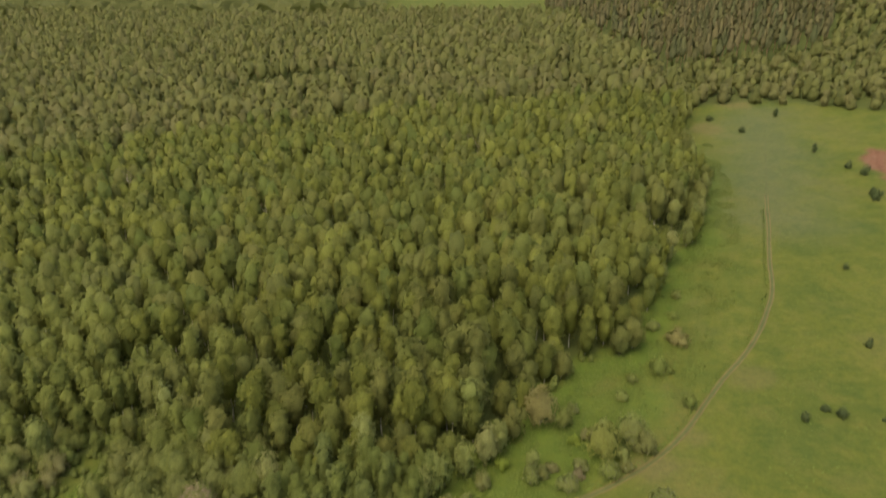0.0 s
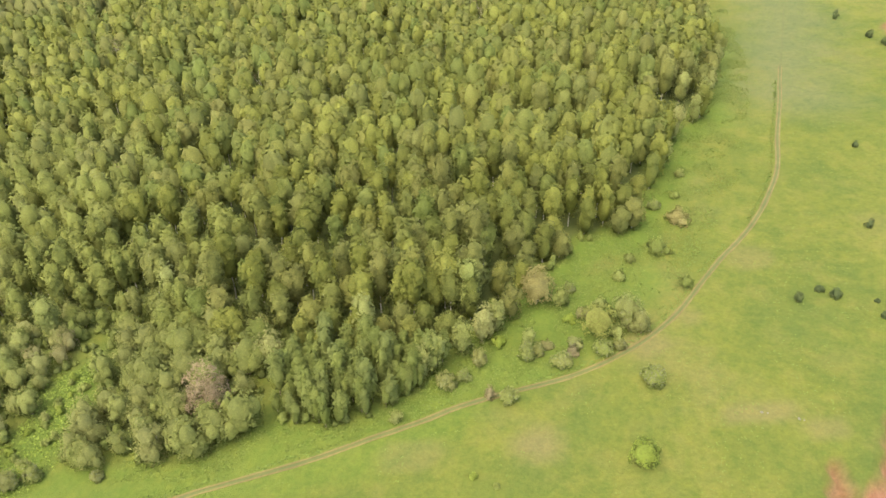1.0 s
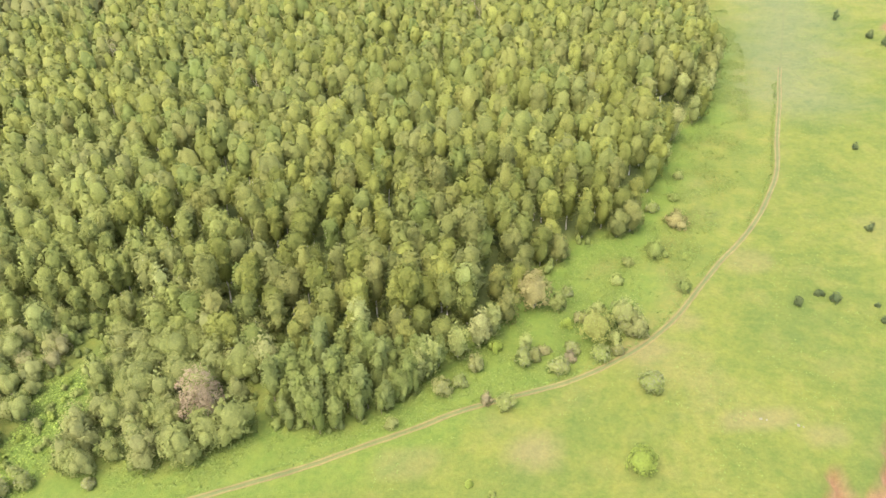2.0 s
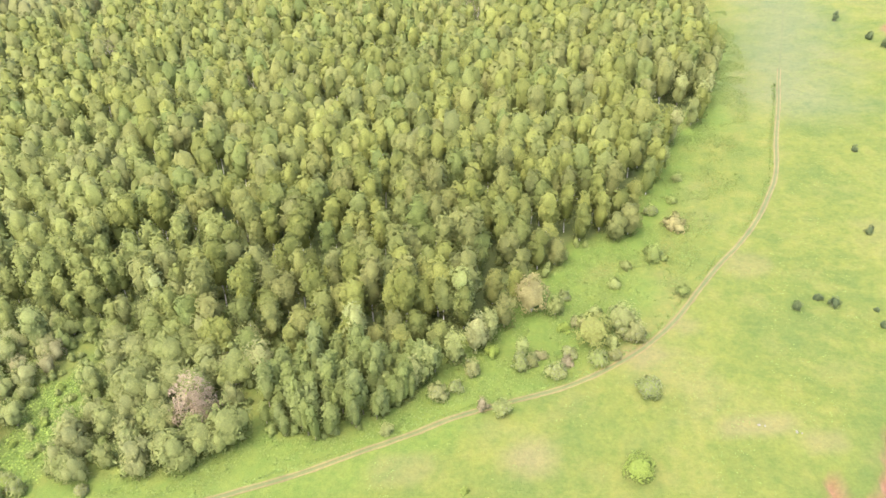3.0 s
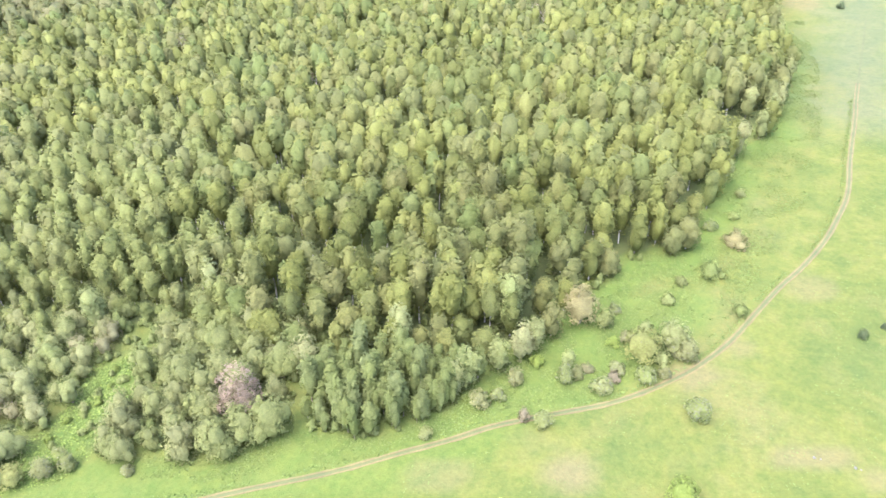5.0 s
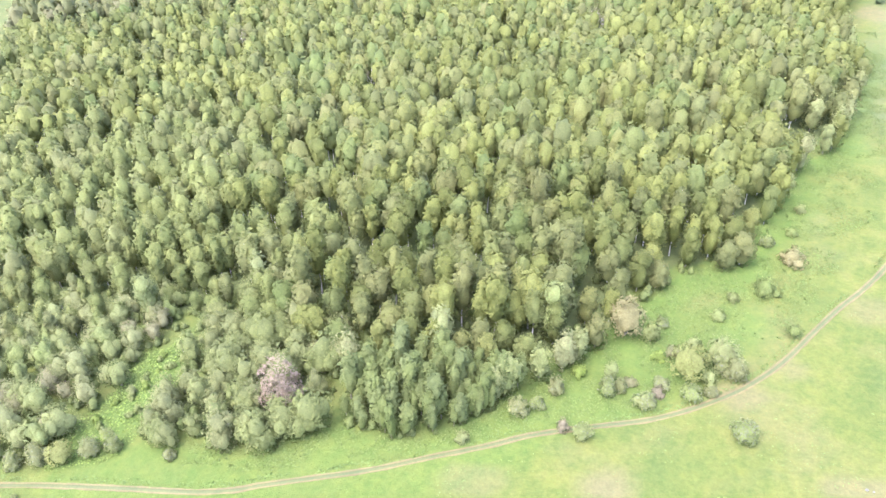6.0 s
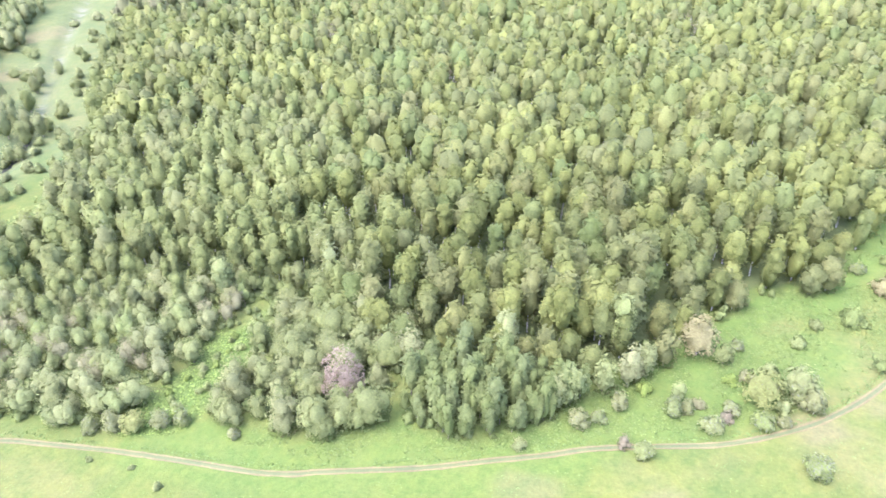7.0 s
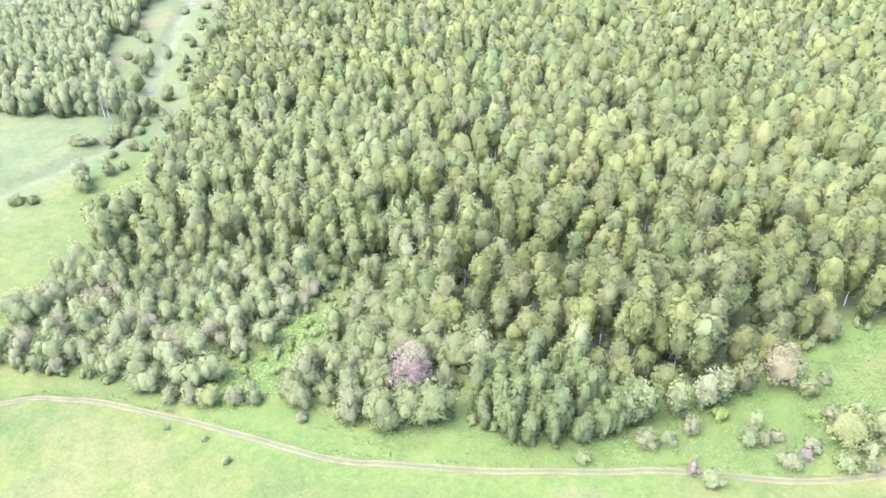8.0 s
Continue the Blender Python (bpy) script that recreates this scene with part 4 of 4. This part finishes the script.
for k, (x, y, w, h) in enumerate([(-79.2, 69.4, 4.4, 4.2), (-83.0, 67.8, 3.6, 3.4), (-70.8, 71.6, 4.4, 4.0), (-67.4, 73.4, 3.8, 3.6), (-56.4, 72.6, 2.4, 2.0)]):
    shrub("flowering_bush", x, y, w, h, LEAF_WILLOW, 262 + k, "pale bush covered with white blossom at the thicket's edge", 420, 0.36, blossom=80)
for k, (x, y, w, h) in enumerate([(-168, 123, 7.0, 7.5), (-180, 110, 6.0, 2.6), (-176, 112, 4.0, 2.2), (-195, 145, 6.0, 3.0), (-190, 153, 5.0, 3.0), (-186, 157, 5.0, 5.5), (-176, 150, 5.0, 3.5),
                                 (-192, 176, 5.0, 6.0), (-203, 180, 5.0, 4.0), (-184, 172, 4.0, 4.0), (-196, 187, 6.0, 5.0), (-238, 214, 7.0, 4.5), (-246, 216, 6.0, 4.0), (-231, 240, 5.0, 5.0), (-212, 212, 5, 4)]):
    shrub("creek_shrub", x, y, w, h, LEAF_PALE if k % 3 else LEAF_WILLOW, 270 + k, "dull green shrub on the creek's grassy bank", 420, 0.45)
for k, (x, y, w, h) in enumerate([(-198, 145.5, 5.0, 2.4), (-193, 148, 4.0, 2.0), (-203, 194, 4.5, 3.4), (-198, 188, 3.6, 3.0), (-263, 241, 8.0, 4.5), (-256, 237, 6.0, 4.0), (-252, 270, 6.0, 4.0),
                                 (-246, 262, 5.0, 3.5), (-212, 214, 5.0, 3.0), (-206, 206, 4.0, 3.5), (-219, 222, 5.0, 4.5), (-240, 246, 5.0, 4.0), (-187, 166, 4.0, 3.0), (-183, 160, 3.4, 3.0), (-178, 143, 3.2, 2.6),
                                 (-168, 138, 3.6, 3.0), (-205, 183, 4.0, 3.6), (-266, 290, 7.0, 5.0), (-275, 283, 6.0, 4.0), (-172, 150, 3.4, 3.2)]):
    shrub("creek_shrub", x, y, w, h, LEAF_GREY if k % 2 else LEAF_WILLOW, 600 + k, "pale grey-green shrub on the creek's grassy bank", 300, 0.45)
for k, (x, y, h, w) in enumerate([(-195, 168.2, 11, 6.5), (-201.8, 167.8, 12, 6), (-190.5, 171.5, 9, 5), (-198, 173, 12, 6), (-190.5, 156.8, 6.5, 5), (-230.8, 213.7, 9, 5), (-215, 191, 10, 6), (-172.3, 126.7, 8, 5.5),
                                 (-169.2, 133.6, 6, 4.5), (-226, 206, 8, 5), (-233, 226, 7, 5)]):
    lone_tree("creek_tree", x, y, h, w, LEAF_WILLOW if k % 3 else LEAF_PALE, BARK_GREY, 640 + k, "greyish green leafy tree beside the creek", 420)
for k, (x, y, w, h) in enumerate([(143, 214, 4.0, 4.4), (145, 219, 3.0, 3.0), (152, 237, 3.6, 4.0), (151, 246, 3.0, 3.0), (133, 300, 3.0, 3.0), (155, 318, 3.0, 4.0), (126, 322, 4.0, 3.0)]):
    shrub("dark_bush", x, y, w, h, LEAF_JUNIPER, 290 + k, "dark green bush on the upper meadow", 260, 0.4)

r = np.random.default_rng(280)
for k in range(16):
    t = (k + 0.5) / 16
    x, y = np.interp(t, [0, 0.33, 0.7, 1], [p[0] for p in GLADE]) + r.uniform(-3.2, 3.2), 74 + 23 * t
    w = r.uniform(1.4, 2.8)
    shrub("glade_shrub", float(x), float(y), w, w * r.uniform(0.6, 0.9), LEAF_LIME if k % 3 == 0 else LEAF_SHRUB, 320 + k, "low fresh green shrub among the herbs of the glade", 160, 0.3, heads=6)

# pale stones on the worn ground
for k, (x, y, s) in enumerate([(52.2, 79.0, 0.55), (53.0, 78.7, 0.4), (57.4, 77.2, 0.5), (58.1, 76.9, 0.35)]):
    r = np.random.default_rng(300 + k)
    v = ICO_V * (1 + r.uniform(-0.2, 0.2, (len(ICO_V), 1))) * np.array([0.6, 0.45, 0.35]) * s
    stone = new("stone", Shape().add(v, tris=ICO_F).mesh("stone", [STONE]))
    stone.matrix_basis = pose(x, y, z_of(x, y) + 0.12 * s, 0, 0, 40 * k)
    tagged(stone, "pale field stone lying on worn ground", "stone", "stones on the worn ground")


# ---------------------------------------------------------------- tall herbs and grass tufts
def herbs(name, xs, ys, seed, size, label, leaf=HERB):
    r = np.random.default_rng(seed)
    n = len(xs)
    z = ground_z(xs, ys)
    s = Shape()
    for k in range(3):
        c = np.stack([xs + r.normal(size=n) * 0.25, ys + r.normal(size=n) * 0.25, z + size * r.uniform(0.1, 0.3, n)], 1)
        normal = unit(r.normal(size=(n, 3)) * 0.35 + (0, 0, 0.9))
        t = unit(np.cross(normal, r.normal(size=(n, 3))))
        b = np.cross(normal, t)
        w = size * r.uniform(0.4, 0.9, (n, 1))
        v = np.stack([c - t * w, c - b * w * 0.7, c + t * w, c + b * w * 0.7 + (0, 0, 0.1)], 1).reshape(-1, 3)
        s.add(v, np.arange(4 * n).reshape(n, 4))
    return tagged(new(name, s.mesh(name, [leaf])), label, "plants", kind="stuff")


VERGE = [(-66, 74), (-58, 71.5), (-40, 71.5), (-24, 76.5), (-12, 79.8), (4, 87), (20, 91.5), (33, 98), (43, 106), (52, 118), (66, 140), (78, 160), (92, 195), (106, 240), (116, 290),
         (102, 291), (94, 234), (76, 191), (63, 180), (53, 156), (42, 136), (31, 132), (22, 118), (12, 106), (2, 97), (-4, 89), (-14, 81.5), (-30, 82), (-44, 76), (-60, 76)]
vx, vy = scatter(VERGE, 0.62, 311, jitter=0.7)
ok = (fbm(vx, vy, 5.0) > 0.45) & (to_line(vx, vy, TRACK) > 2.2)
herbs("verge_herbs", vx[ok], vy[ok], 312, 0.27, "knee-high green herbs along the wood's edge")
vx, vy = scatter([(-84, 66), (-60, 72), (-60, 110), (-82, 110)], 0.6, 313, jitter=0.6)
ok = (to_line(vx, vy, GLADE) < 6.5) & (fbm(vx, vy, 3.0) > 0.33)
herbs("glade_herbs", vx[ok], vy[ok], 314, 0.34, "rank bright green herbs filling the glade", leaf_material("glade_leaves", [(0.0, (0.135, 0.185, 0.032)), (1.0, (0.160, 0.200, 0.042))], 0.15, spread=0.35))
vx, vy = scatter([(-130, 30), (20, 40), (75, 60), (110, 110), (150, 230), (150, 330), (110, 330), (96, 200), (70, 130), (40, 95), (-10, 75), (-60, 62), (-110, 52)], 1.7, 315, jitter=0.7)
ok = (fbm(vx, vy, 9.0) > 0.55) & (to_line(vx, vy, TRACK) > 2.2) & (clay_at(vx, vy) < 0.3)
herbs("meadow_tufts", vx[ok], vy[ok], 316, 0.2, "low tufts of grass scattered over the meadow")
# row of grass added in place of the bank's shadow line on the track
lip, lip_right = along(TRACK, 0.33)
r = np.random.default_rng(317)
shift = -1.05 - 0.9 * r.random(len(lip)) ** 1.5
lx, ly = (lip + lip_right * shift[:, None]).T
ok = (ly < 215) & (fbm(lx, ly, 4.0) > 0.36)
herbs("track_lip_grass", lx[ok], ly[ok], 318, 0.3, "grass added along the track's upper lip as its line of bank shade")
